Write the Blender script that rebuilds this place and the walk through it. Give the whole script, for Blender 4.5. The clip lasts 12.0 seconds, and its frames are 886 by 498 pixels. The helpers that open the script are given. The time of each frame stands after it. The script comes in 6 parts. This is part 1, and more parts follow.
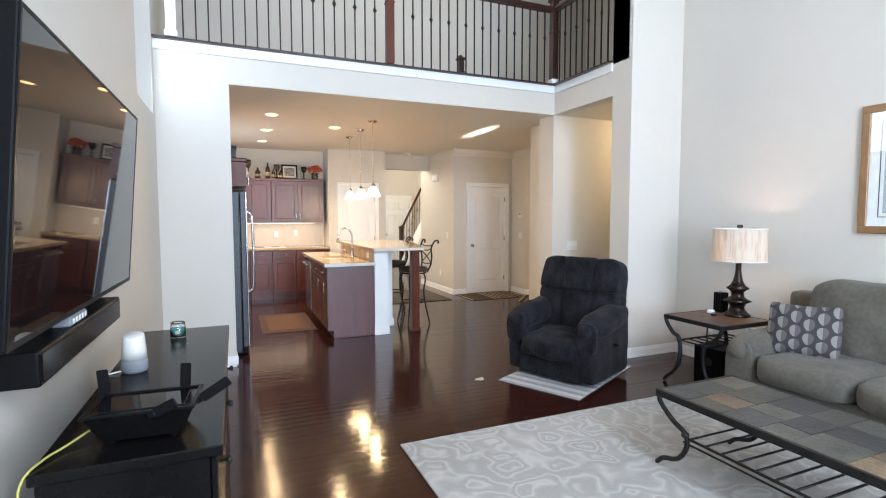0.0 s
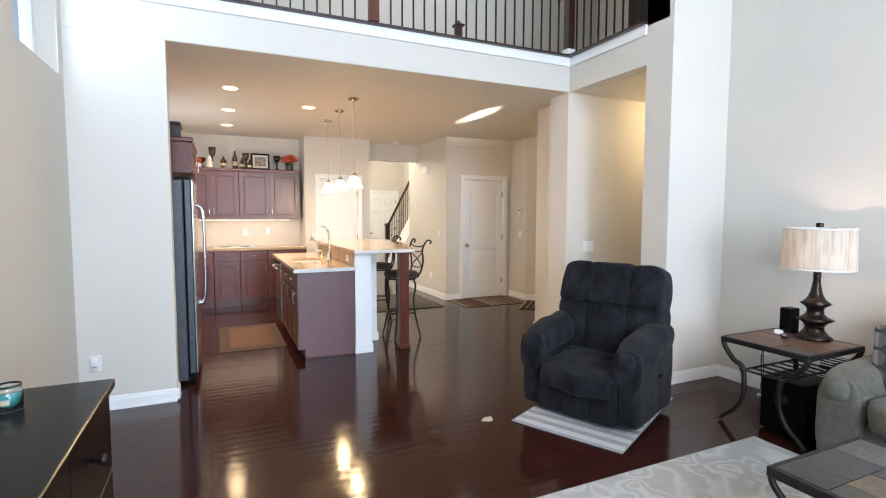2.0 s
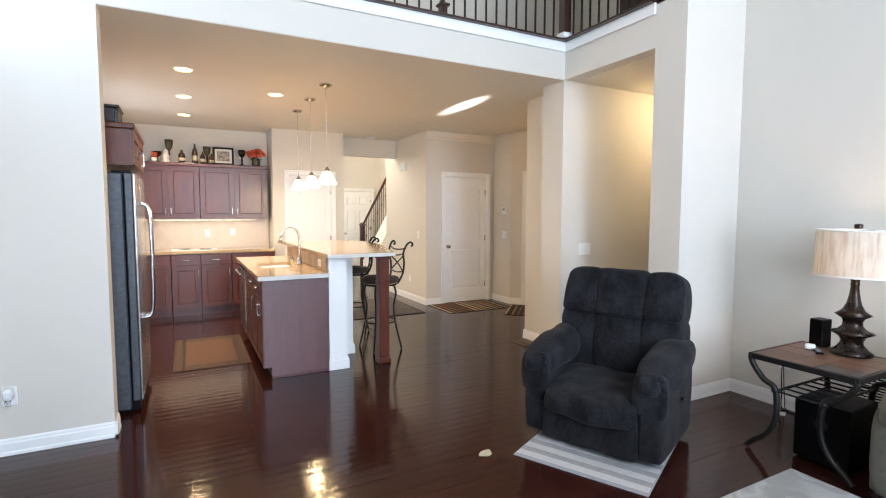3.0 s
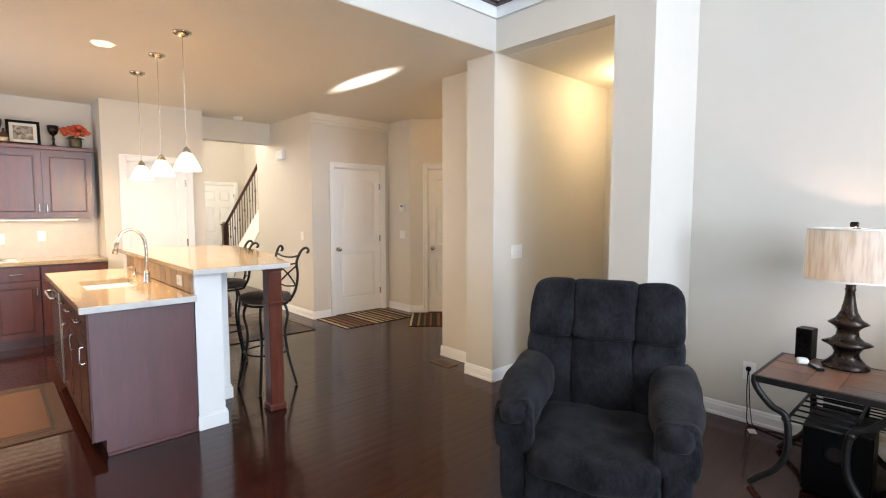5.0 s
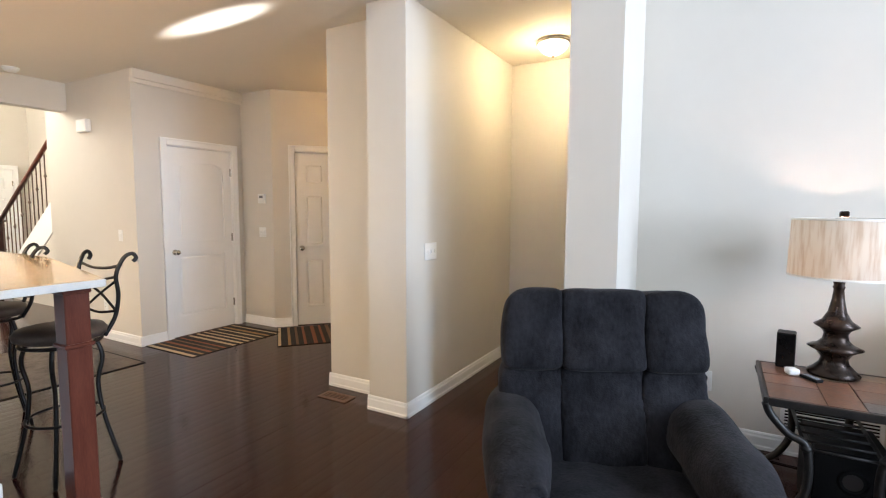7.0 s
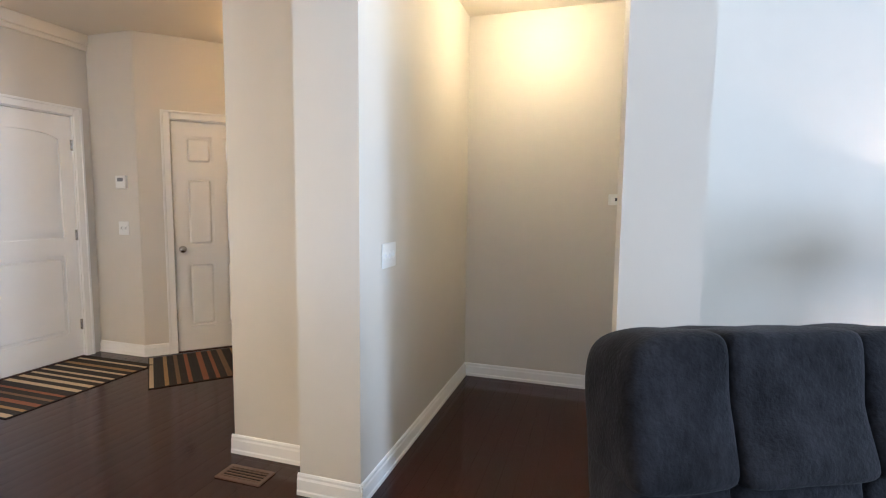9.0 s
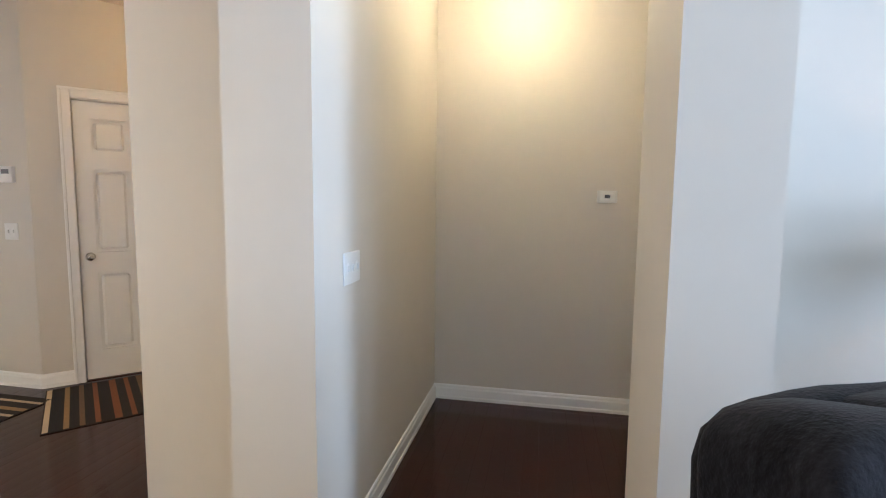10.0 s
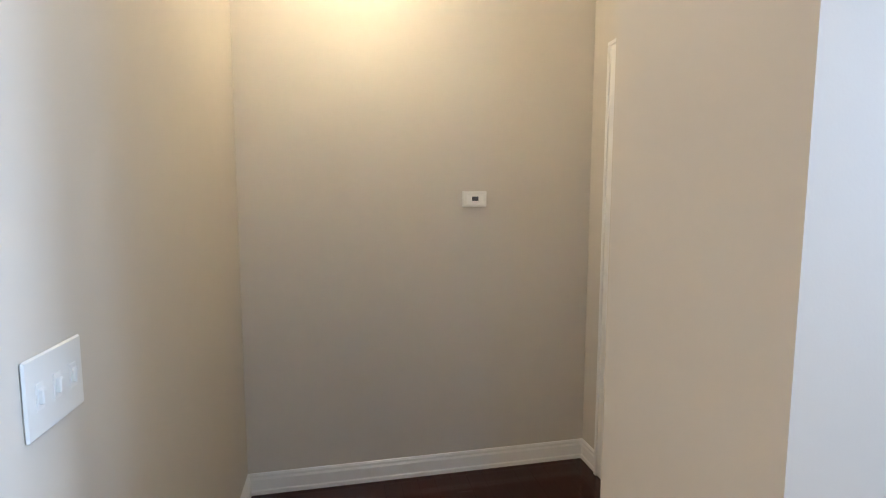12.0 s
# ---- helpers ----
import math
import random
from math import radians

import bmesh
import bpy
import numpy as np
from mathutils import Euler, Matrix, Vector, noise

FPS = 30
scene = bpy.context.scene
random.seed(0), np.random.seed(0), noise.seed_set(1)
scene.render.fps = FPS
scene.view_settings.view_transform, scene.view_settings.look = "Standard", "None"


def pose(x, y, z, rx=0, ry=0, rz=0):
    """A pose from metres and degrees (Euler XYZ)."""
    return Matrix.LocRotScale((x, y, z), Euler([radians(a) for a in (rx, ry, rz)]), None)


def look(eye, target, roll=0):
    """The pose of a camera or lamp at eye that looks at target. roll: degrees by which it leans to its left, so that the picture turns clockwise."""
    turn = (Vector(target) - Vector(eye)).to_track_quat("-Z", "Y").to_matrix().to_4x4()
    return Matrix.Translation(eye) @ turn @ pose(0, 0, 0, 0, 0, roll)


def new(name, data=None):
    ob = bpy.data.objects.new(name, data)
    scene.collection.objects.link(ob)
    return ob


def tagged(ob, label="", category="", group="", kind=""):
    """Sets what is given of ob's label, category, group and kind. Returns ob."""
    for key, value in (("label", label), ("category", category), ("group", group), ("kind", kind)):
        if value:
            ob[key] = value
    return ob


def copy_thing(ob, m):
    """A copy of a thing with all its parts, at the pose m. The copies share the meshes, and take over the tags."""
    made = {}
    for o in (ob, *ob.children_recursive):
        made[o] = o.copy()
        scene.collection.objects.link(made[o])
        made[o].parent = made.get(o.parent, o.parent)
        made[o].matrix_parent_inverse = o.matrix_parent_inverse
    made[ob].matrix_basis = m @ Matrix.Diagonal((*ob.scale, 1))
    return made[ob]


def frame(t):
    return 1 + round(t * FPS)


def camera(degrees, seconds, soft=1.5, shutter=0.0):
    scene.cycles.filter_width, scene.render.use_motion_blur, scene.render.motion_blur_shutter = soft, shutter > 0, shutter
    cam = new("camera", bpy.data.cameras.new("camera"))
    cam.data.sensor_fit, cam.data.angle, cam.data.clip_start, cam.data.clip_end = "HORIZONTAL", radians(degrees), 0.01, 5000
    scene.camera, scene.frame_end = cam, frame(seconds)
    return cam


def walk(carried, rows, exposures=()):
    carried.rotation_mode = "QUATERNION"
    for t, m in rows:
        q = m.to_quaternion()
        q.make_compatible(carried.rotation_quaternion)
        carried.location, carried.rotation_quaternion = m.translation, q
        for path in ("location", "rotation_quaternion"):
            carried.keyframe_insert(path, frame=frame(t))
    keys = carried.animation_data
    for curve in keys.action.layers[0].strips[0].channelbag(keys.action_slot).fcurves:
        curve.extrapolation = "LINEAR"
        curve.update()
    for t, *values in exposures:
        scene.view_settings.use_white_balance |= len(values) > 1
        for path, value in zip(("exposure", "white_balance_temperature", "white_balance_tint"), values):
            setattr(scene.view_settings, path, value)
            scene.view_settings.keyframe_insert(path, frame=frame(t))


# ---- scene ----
cam = camera(83.8, 12.0, soft=1.1)
PATH = [
    (0, (0.879, 0.749, 1.467), (1.654, 2.588, 1.337), -0.1),
    (0.5, (0.956, 0.952, 1.463), (1.732, 2.79, 1.329), -0.0),
    (1, (1.05, 1.182, 1.462), (1.832, 3.017, 1.325), 0.0),
    (1.5, (1.118, 1.433, 1.456), (1.921, 3.259, 1.317), 0.1),
    (2, (1.187, 1.693, 1.448), (2.013, 3.509, 1.308), 0.1),
    (2.5, (1.27, 1.946, 1.457), (2.126, 3.748, 1.313), 0.1),
    (3, (1.315, 2.203, 1.454), (2.235, 3.973, 1.31), 0.1),
    (3.2, (1.304, 2.308, 1.46), (2.272, 4.053, 1.316), 0.2),
    (5, (1.48, 3.245, 1.455), (2.836, 4.706, 1.3), 0.0),
    (5.5, (1.56, 3.498, 1.44), (3.037, 4.837, 1.283), -0.1),
    (6, (1.66, 3.727, 1.426), (3.243, 4.94, 1.27), 0.1),
    (6.5, (1.762, 3.967, 1.41), (3.438, 5.046, 1.25), 0.2),
    (7, (1.914, 4.185, 1.406), (3.648, 5.167, 1.238), 0.2),
    (7.2, (1.994, 4.264, 1.4), (3.744, 5.217, 1.23), 0.3),
    (9, (2.692, 5.008, 1.351), (4.593, 5.602, 1.166), 0.6),
    (9.5, (2.923, 5.153, 1.347), (4.855, 5.637, 1.162), 0.7),
    (10, (3.15, 5.269, 1.348), (5.101, 5.662, 1.156), 0.6),
    (10.5, (3.352, 5.37, 1.355), (5.329, 5.607, 1.162), 0.4),
    (11, (3.572, 5.465, 1.36), (5.562, 5.449, 1.166), 0.4),
    (11.5, (3.803, 5.513, 1.374), (5.78, 5.288, 1.174), 0.3),
    (12, (4.038, 5.534, 1.384), (5.985, 5.12, 1.185), 0.1),
]
walk(cam, [(t, look(eye, target, roll)) for t, eye, target, roll in PATH],
     [(0.0, 0.0, 6120, 10.5), (2.5, 0.1, 6120, 10.5), (5.5, 0.2, 6300, 11), (7.0, 0.28, 6040, 11), (9.0, 0.26, 5500, 9.5), (11.0, 0.18, 5400, 9), (12.0, 0.27, 5450, 10)])


# ---- world, daylight and exposure ----
world = bpy.data.worlds.new("world")
scene.world = world
world.use_nodes = True
wn = world.node_tree.nodes
sky = wn.new("ShaderNodeTexSky")
sky.sky_type, sky.sun_disc = "NISHITA", False
sky.sun_elevation, sky.sun_rotation = radians(63), radians(175)
wn["Background"].inputs[1].default_value = 0.12
world.node_tree.links.new(sky.outputs[0], wn["Background"].inputs[0])


def lamp(name, kind, place, power, colour, target=None, size=0.1, size_y=None, spot=None):
    data = bpy.data.lights.new(name, kind)
    data.energy, data.color = power, colour
    if kind == "AREA":
        data.shape, data.size, data.size_y = "RECTANGLE", size, size_y or size
    elif kind == "SUN":
        data.angle = radians(0.5)
    else:
        data.shadow_soft_size = size
    if spot:
        data.spot_size, data.spot_blend = radians(spot[0]), spot[1]
    ob = new(name, data)
    ob.matrix_world = look(place, target) if target else pose(*place)
    return ob


DAY, WARM = (0.73, 0.845, 1.0), (1.0, 0.70, 0.38)
lamp("sun", "SUN", (1.5, -12, 24), 3.0, (1, 0.95, 0.88), (2.5, 0.0, 0.0))
# sky light in the tall south windows behind the camera, lower and upper row
for wx, share in ((1.05, 1.0), (2.75, 2.7), (4.45, 0.18)):
    lamp("window_daylight", "AREA", (wx, -1.56, 1.55), 66 * share, DAY, (wx, 5, 1.35), 1.2, 1.7)
    lamp("window_daylight", "AREA", (wx, -1.56, 3.9), 68 * share, DAY, (wx, 5, 2.9), 1.2, 1.7)
# sky light in the small west window, and for a foyer window not built
lamp("window_daylight", "AREA", (0.2, 5.45, 3.15), 16, DAY, (4, 5.0, 3.0), 0.75, 1.3)
lamp("window_daylight", "AREA", (2.66, 12.6, 2.6), 290, (1, 0.88, 0.70), (6, 12.6, 1.8), 1.6, 2.6)
# soft lamp added under the landing ceiling to brighten it, no window there
lamp("window_daylight", "AREA", (3.2, 6.6, 5.3), 14, (1, 0.92, 0.80), (3.2, 6.6, 3), 2.5, 0.8)
# kitchen fill, set in an unseen west window added for it
lamp("window_daylight", "AREA", (0.17, 8.7, 1.65), 24, DAY, (4, 8.7, 1.2), 1.2, 1.0)
# spot added outdoors, standing in for reflected sunlight that streaks the kitchen ceiling
lamp("sun_glint", "SPOT", (4.0, -2.0, 0.8), 46000, (1, 0.97, 0.9), (4.29, 7.42, 2.73), 0.02, spot=(1.7, 1.0))


# ---- materials ----
def node(nt, kind, **inputs):
    n = nt.nodes.new(kind)
    for k, v in inputs.items():
        n.inputs[k.replace("_", " ")].default_value = v
    return n


def material(name, colour, rough=0.5, metal=0.0, second=None, scale=8.0, detail=4.0, stretch=(1, 1, 1), bump=0.0, bump_scale=80.0,
             bump_stretch=(1, 1, 1), rough_var=0.08, coat=0.0, random_amount=0.0, emit=None, emit_power=0.0, fine=0.35, wave=False, spec=0.5, sheen=0.0, coat_rough=0.8):
    """Two-colour noise at two scales with fine relief and uneven gloss."""
    m = bpy.data.materials.new(name)
    m.use_nodes = True
    nt = m.node_tree
    b = nt.nodes["Principled BSDF"]
    link = nt.links.new
    second = second or tuple(c * 0.86 for c in colour)
    tc = nt.nodes.new("ShaderNodeTexCoord")
    mp = nt.nodes.new("ShaderNodeMapping")
    mp.inputs["Scale"].default_value = stretch
    link(tc.outputs["Object"], mp.inputs["Vector"])
    vec = mp.outputs["Vector"]
    info = nt.nodes.new("ShaderNodeObjectInfo")
    if random_amount:
        shift = nt.nodes.new("ShaderNodeVectorMath")
        shift.operation = "MULTIPLY_ADD"
        link(info.outputs["Random"], shift.inputs[0])
        shift.inputs[1].default_value = (37, 19, 53)
        link(vec, shift.inputs[2])
        vec = shift.outputs[0]
    big = node(nt, "ShaderNodeTexNoise", Scale=scale, Detail=detail, Roughness=0.6)
    link(vec, big.inputs["Vector"])
    small = node(nt, "ShaderNodeTexNoise", Scale=scale * 9, Detail=3.0)
    link(vec, small.inputs["Vector"])
    mixf = node(nt, "ShaderNodeMix")
    mixf.data_type = "FLOAT"
    mixf.inputs[0].default_value = fine
    link(big.outputs["Fac"], mixf.inputs[2])
    link(small.outputs["Fac"], mixf.inputs[3])
    fac = mixf.outputs[0]
    ramp = nt.nodes.new("ShaderNodeValToRGB")
    ramp.color_ramp.elements[0].position, ramp.color_ramp.elements[1].position = 0.36, 0.64
    ramp.color_ramp.elements[0].color, ramp.color_ramp.elements[1].color = (*second, 1), (*colour, 1)
    link(fac, ramp.inputs[0])
    out = ramp.outputs[0]
    if random_amount:
        hsv = node(nt, "ShaderNodeHueSaturation")
        rr = node(nt, "ShaderNodeMapRange")
        rr.inputs["To Min"].default_value, rr.inputs["To Max"].default_value = 1 - random_amount, 1 + random_amount
        link(info.outputs["Random"], rr.inputs["Value"])
        link(rr.outputs[0], hsv.inputs["Value"])
        link(out, hsv.inputs["Color"])
        out = hsv.outputs[0]
    link(out, b.inputs["Base Color"])
    r = node(nt, "ShaderNodeMapRange")
    r.inputs["To Min"].default_value, r.inputs["To Max"].default_value = max(0.02, rough - rough_var), min(1, rough + rough_var)
    link(big.outputs["Fac"], r.inputs["Value"])
    link(r.outputs[0], b.inputs["Roughness"])
    b.inputs["Metallic"].default_value = metal
    b.inputs["Coat Weight"].default_value = coat
    b.inputs["Coat Roughness"].default_value = rough * coat_rough
    b.inputs["Specular IOR Level"].default_value = spec
    b.inputs["Sheen Weight"].default_value = sheen
    if bump:
        mb = nt.nodes.new("ShaderNodeMapping")
        mb.inputs["Scale"].default_value = bump_stretch
        link(tc.outputs["Object"], mb.inputs["Vector"])
        bn = node(nt, "ShaderNodeTexNoise", Scale=bump_scale, Detail=3.0)
        link(mb.outputs["Vector"], bn.inputs["Vector"])
        bp = node(nt, "ShaderNodeBump", Strength=bump, Distance=0.004)
        link(bn.outputs["Fac"], bp.inputs["Height"])
        link(bp.outputs["Normal"], b.inputs["Normal"])
    if emit:
        b.inputs["Emission Color"].default_value = (*emit, 1)
        b.inputs["Emission Strength"].default_value = emit_power
    return m


WALL = material("greige wall paint", (0.645, 0.608, 0.545), 0.62, second=(0.628, 0.592, 0.53), scale=1.2, bump=0.04, bump_scale=160)
CEIL = material("ceiling paint", (0.74, 0.69, 0.605), 0.7, second=(0.725, 0.675, 0.59), scale=1.5, bump=0.15, bump_scale=120)
TRIM = material("white semi-gloss trim", (0.85, 0.85, 0.835), 0.32, second=(0.83, 0.83, 0.815), scale=3, bump=0.04, bump_scale=60)
FLOOR = material("espresso hand-scraped hardwood", (0.038, 0.0110, 0.0078), 0.125, second=(0.022, 0.0066, 0.0048), scale=2.2, stretch=(0.8, 6, 6), bump=0.12,
                 bump_scale=22, bump_stretch=(0.12, 2.6, 1), rough_var=0.03, random_amount=0.10, coat=0.05, spec=0.28)
GAP = material("dark floor joint", (0.008, 0.004, 0.003), 0.6)
CHERRY = material("cherry stained wood", (0.095, 0.022, 0.011), 0.34, second=(0.050, 0.012, 0.008), scale=3.0, stretch=(5, 5, 0.7), bump=0.04, rough_var=0.05, spec=0.5, coat=0.15, coat_rough=1.1)
CHERRY_END = material("cherry veneer end panel", (0.115, 0.034, 0.034), 0.36, second=(0.080, 0.022, 0.022), scale=2.6, stretch=(5, 5, 0.6), bump=0.04, coat=0.7, coat_rough=1.1)
DARKWOOD = material("dark walnut rail wood", (0.045, 0.016, 0.011), 0.32, second=(0.026, 0.009, 0.006), scale=4, stretch=(4, 4, 1), coat=0.2)
POSTWOOD = material("reddish newel wood", (0.13, 0.038, 0.022), 0.32, second=(0.085, 0.022, 0.013), scale=4, stretch=(6, 6, 0.8), coat=0.05, spec=0.3)
BLACKWOOD = material("espresso black console lacquer", (0.0055, 0.005, 0.005), 0.22, second=(0.004, 0.0035, 0.0035), scale=5, rough_var=0.02, spec=0.15)
IRON = material("black wrought iron", (0.016, 0.0145, 0.014), 0.42, metal=0.6, second=(0.028, 0.025, 0.023), scale=20, bump=0.2, bump_scale=200)
BRONZE = material("oil rubbed bronze", (0.035, 0.022, 0.016), 0.28, metal=0.7, second=(0.02, 0.013, 0.01), scale=9)
STEEL = material("brushed stainless steel", (0.52, 0.53, 0.54), 0.24, metal=1.0, second=(0.45, 0.46, 0.47), scale=2, stretch=(30, 30, 0.5), bump=0.03)
FRIDGE_SIDE = material("charcoal textured fridge side", (0.085, 0.093, 0.105), 0.38, metal=0.3, second=(0.04, 0.045, 0.052), scale=30, bump=0.35, bump_scale=160)
CHROME = material("satin nickel", (0.62, 0.60, 0.56), 0.2, metal=1.0, second=(0.56, 0.54, 0.5), scale=12)
GRANITE = material("tan granite counter", (0.44, 0.335, 0.21), 0.13, second=(0.27, 0.18, 0.095), scale=14, detail=8, fine=0.6, coat=0.3)
SPLASH = material("tumbled tan stone", (0.36, 0.25, 0.155), 0.35, second=(0.20, 0.125, 0.07), scale=9, detail=7, random_amount=0.25, bump=0.15)
BACKSPLASH = material("cream backsplash", (0.62, 0.54, 0.44), 0.35, second=(0.56, 0.48, 0.385), scale=8)
PLASTIC_W = material("white plastic", (0.80, 0.80, 0.78), 0.35, second=(0.78, 0.78, 0.76))
PLASTIC_B = material("black plastic", (0.0045, 0.0045, 0.005), 0.36, second=(0.006, 0.006, 0.0065), scale=20, spec=0.08)
GREY_CLOTH = material("grey speaker cloth", (0.22, 0.23, 0.25), 0.8, scale=200, second=(0.17, 0.18, 0.2))
SCREEN = material("glossy dark television screen", (0.006, 0.006, 0.007), 0.03, second=(0.006, 0.006, 0.007), rough_var=0.0, spec=0.3)
RECLINER = material("charcoal plush recliner fabric", (0.0225, 0.022, 0.026), 0.9, second=(0.0032, 0.0032, 0.0042), scale=9, detail=8, stretch=(1, 1, 0.45), bump=0.6, bump_scale=130, sheen=0.05, fine=0.3, spec=0.10)
SOFA = material("sage taupe microfibre", (0.125, 0.115, 0.094), 0.88, second=(0.080, 0.073, 0.059), scale=4, detail=6, bump=0.3, bump_scale=150, sheen=0.12, spec=0.2, fine=0.45)
LEATHER = material("dark grey brown seat vinyl", (0.075, 0.055, 0.044), 0.5, second=(0.05, 0.037, 0.03), scale=12, bump=0.15)
SLATE = material("mixed slate tile", (0.062, 0.060, 0.058), 0.34, second=(0.014, 0.015, 0.016), scale=9, detail=9, bump=0.4, bump_scale=35, random_amount=0.5, fine=0.5)
SLATE_TAN = material("ochre slate tile", (0.22, 0.14, 0.07), 0.36, second=(0.055, 0.045, 0.036), scale=9, detail=9, bump=0.4, bump_scale=35, random_amount=0.4, fine=0.5)
SLATE_GREEN = material("grey green slate tile", (0.10, 0.096, 0.075), 0.35, second=(0.028, 0.029, 0.026), scale=9, detail=9, bump=0.4, bump_scale=35, random_amount=0.45, fine=0.5)
WOOD_TILE = material("rust brown table tile", (0.145, 0.068, 0.038), 0.36, second=(0.06, 0.035, 0.026), scale=6, detail=7, bump=0.2, random_amount=0.4, fine=0.45)
GLOW = material("frosted lit glass", (0.9, 0.88, 0.82), 0.4, second=(0.9, 0.88, 0.82), emit=(1.0, 0.55, 0.17), emit_power=6.5)
DOME = material("lit alabaster glass", (0.9, 0.85, 0.7), 0.4, second=(0.85, 0.78, 0.6), emit=(1.0, 0.78, 0.46), emit_power=5.5)
CAN = material("lit recessed lamp", (0.9, 0.9, 0.9), 0.4, second=(0.9, 0.9, 0.9), emit=(1.0, 0.55, 0.17), emit_power=9.0)
MIRRORPIC = material("picture glass", (0.35, 0.38, 0.40), 0.05, second=(0.28, 0.30, 0.33), scale=3, rough_var=0.0)
GOLDFRAME = material("honey wood frame", (0.30, 0.17, 0.075), 0.35, second=(0.21, 0.11, 0.045), scale=6, stretch=(3, 3, 1))


def custom(name, rough=0.8):
    m = bpy.data.materials.new(name)
    m.use_nodes = True
    b = m.node_tree.nodes["Principled BSDF"]
    b.inputs["Roughness"].default_value = rough
    return m, m.node_tree, b


def maths(nt, op, a, b=None):
    n = nt.nodes.new("ShaderNodeMath")
    n.operation = op
    for i, v in enumerate((a, b)):
        if v is None:
            continue
        if isinstance(v, (int, float)):
            n.inputs[i].default_value = v
        else:
            nt.links.new(v, n.inputs[i])
    return n.outputs[0]


def blend(nt, fac, c0, c1):
    r = nt.nodes.new("ShaderNodeValToRGB")
    r.color_ramp.elements[0].color, r.color_ramp.elements[1].color = (*c0, 1), (*c1, 1)
    nt.links.new(fac, r.inputs[0])
    return r


def rug_material():
    """Cream pile with silver-grey scrolling leaves."""
    m, nt, b = custom("scrolled cream rug", 0.95)
    tc = nt.nodes.new("ShaderNodeTexCoord")
    warp = node(nt, "ShaderNodeTexNoise", Scale=4.2, Detail=2.0)
    nt.links.new(tc.outputs["Object"], warp.inputs["Vector"])
    add = nt.nodes.new("ShaderNodeVectorMath")
    add.operation = "MULTIPLY_ADD"
    nt.links.new(warp.outputs["Color"], add.inputs[0])
    add.inputs[1].default_value = (0.3, 0.3, 0)
    nt.links.new(tc.outputs["Object"], add.inputs[2])
    vo = node(nt, "ShaderNodeTexVoronoi", Scale=5.4)
    vo.feature = "SMOOTH_F1"
    nt.links.new(add.outputs[0], vo.inputs["Vector"])
    ring = maths(nt, "ABSOLUTE", maths(nt, "SINE", maths(nt, "MULTIPLY", vo.outputs["Distance"], 15.0)))
    line = maths(nt, "POWER", maths(nt, "SUBTRACT", 1.0, ring), 1.25)
    tone = node(nt, "ShaderNodeTexNoise", Scale=1.6, Detail=2.0)
    nt.links.new(tc.outputs["Object"], tone.inputs["Vector"])
    pile = node(nt, "ShaderNodeTexNoise", Scale=140.0, Detail=2.0)
    nt.links.new(tc.outputs["Object"], pile.inputs["Vector"])
    mask = maths(nt, "ADD", maths(nt, "ADD", maths(nt, "MULTIPLY", line, 0.42), maths(nt, "MULTIPLY", pile.outputs["Fac"], 0.35)), maths(nt, "MULTIPLY", tone.outputs["Fac"], 0.3))
    r = blend(nt, mask, (0.31, 0.297, 0.275), (0.455, 0.445, 0.425))
    r.color_ramp.elements[0].position, r.color_ramp.elements[1].position = 0.25, 0.75
    nt.links.new(r.outputs[0], b.inputs["Base Color"])
    bp = node(nt, "ShaderNodeBump", Strength=0.5, Distance=0.004)
    nt.links.new(mask, bp.inputs["Height"])
    nt.links.new(bp.outputs["Normal"], b.inputs["Normal"])
    return m


def pillow_material():
    """Rows of two-tone drops on dark grey cloth."""
    m, nt, b = custom("drop print pillow cloth", 0.9)
    tc = nt.nodes.new("ShaderNodeTexCoord")
    sp = nt.nodes.new("ShaderNodeSeparateXYZ")
    nt.links.new(tc.outputs["Object"], sp.inputs[0])
    u = maths(nt, "MULTIPLY", sp.outputs["X"], 12.5)
    col = maths(nt, "FLOOR", u)
    odd = maths(nt, "MULTIPLY", maths(nt, "MODULO", maths(nt, "ADD", col, 50.0), 2.0), 0.5)
    v = maths(nt, "ADD", maths(nt, "MULTIPLY", sp.outputs["Z"], 10.5), odd)
    du = maths(nt, "SUBTRACT", maths(nt, "FRACT", u), 0.5)
    dv = maths(nt, "SUBTRACT", maths(nt, "FRACT", v), 0.55)
    wide = maths(nt, "ADD", maths(nt, "MULTIPLY", dv, 0.5), 1.0)
    d = maths(nt, "ADD", maths(nt, "POWER", maths(nt, "ABSOLUTE", maths(nt, "DIVIDE", du, wide)), 2.0), maths(nt, "POWER", maths(nt, "ABSOLUTE", maths(nt, "MULTIPLY", dv, 0.98)), 2.0))
    drop = maths(nt, "LESS_THAN", d, 0.17)
    side = maths(nt, "GREATER_THAN", du, 0.0)
    two = blend(nt, side, (0.22, 0.205, 0.19), (0.10, 0.09, 0.087))
    mix = nt.nodes.new("ShaderNodeMix")
    mix.data_type = "RGBA"
    nt.links.new(drop, mix.inputs[0])
    mix.inputs[6].default_value = (0.040, 0.035, 0.038, 1)
    nt.links.new(two.outputs[0], mix.inputs[7])
    nt.links.new(mix.outputs[2], b.inputs["Base Color"])
    return m


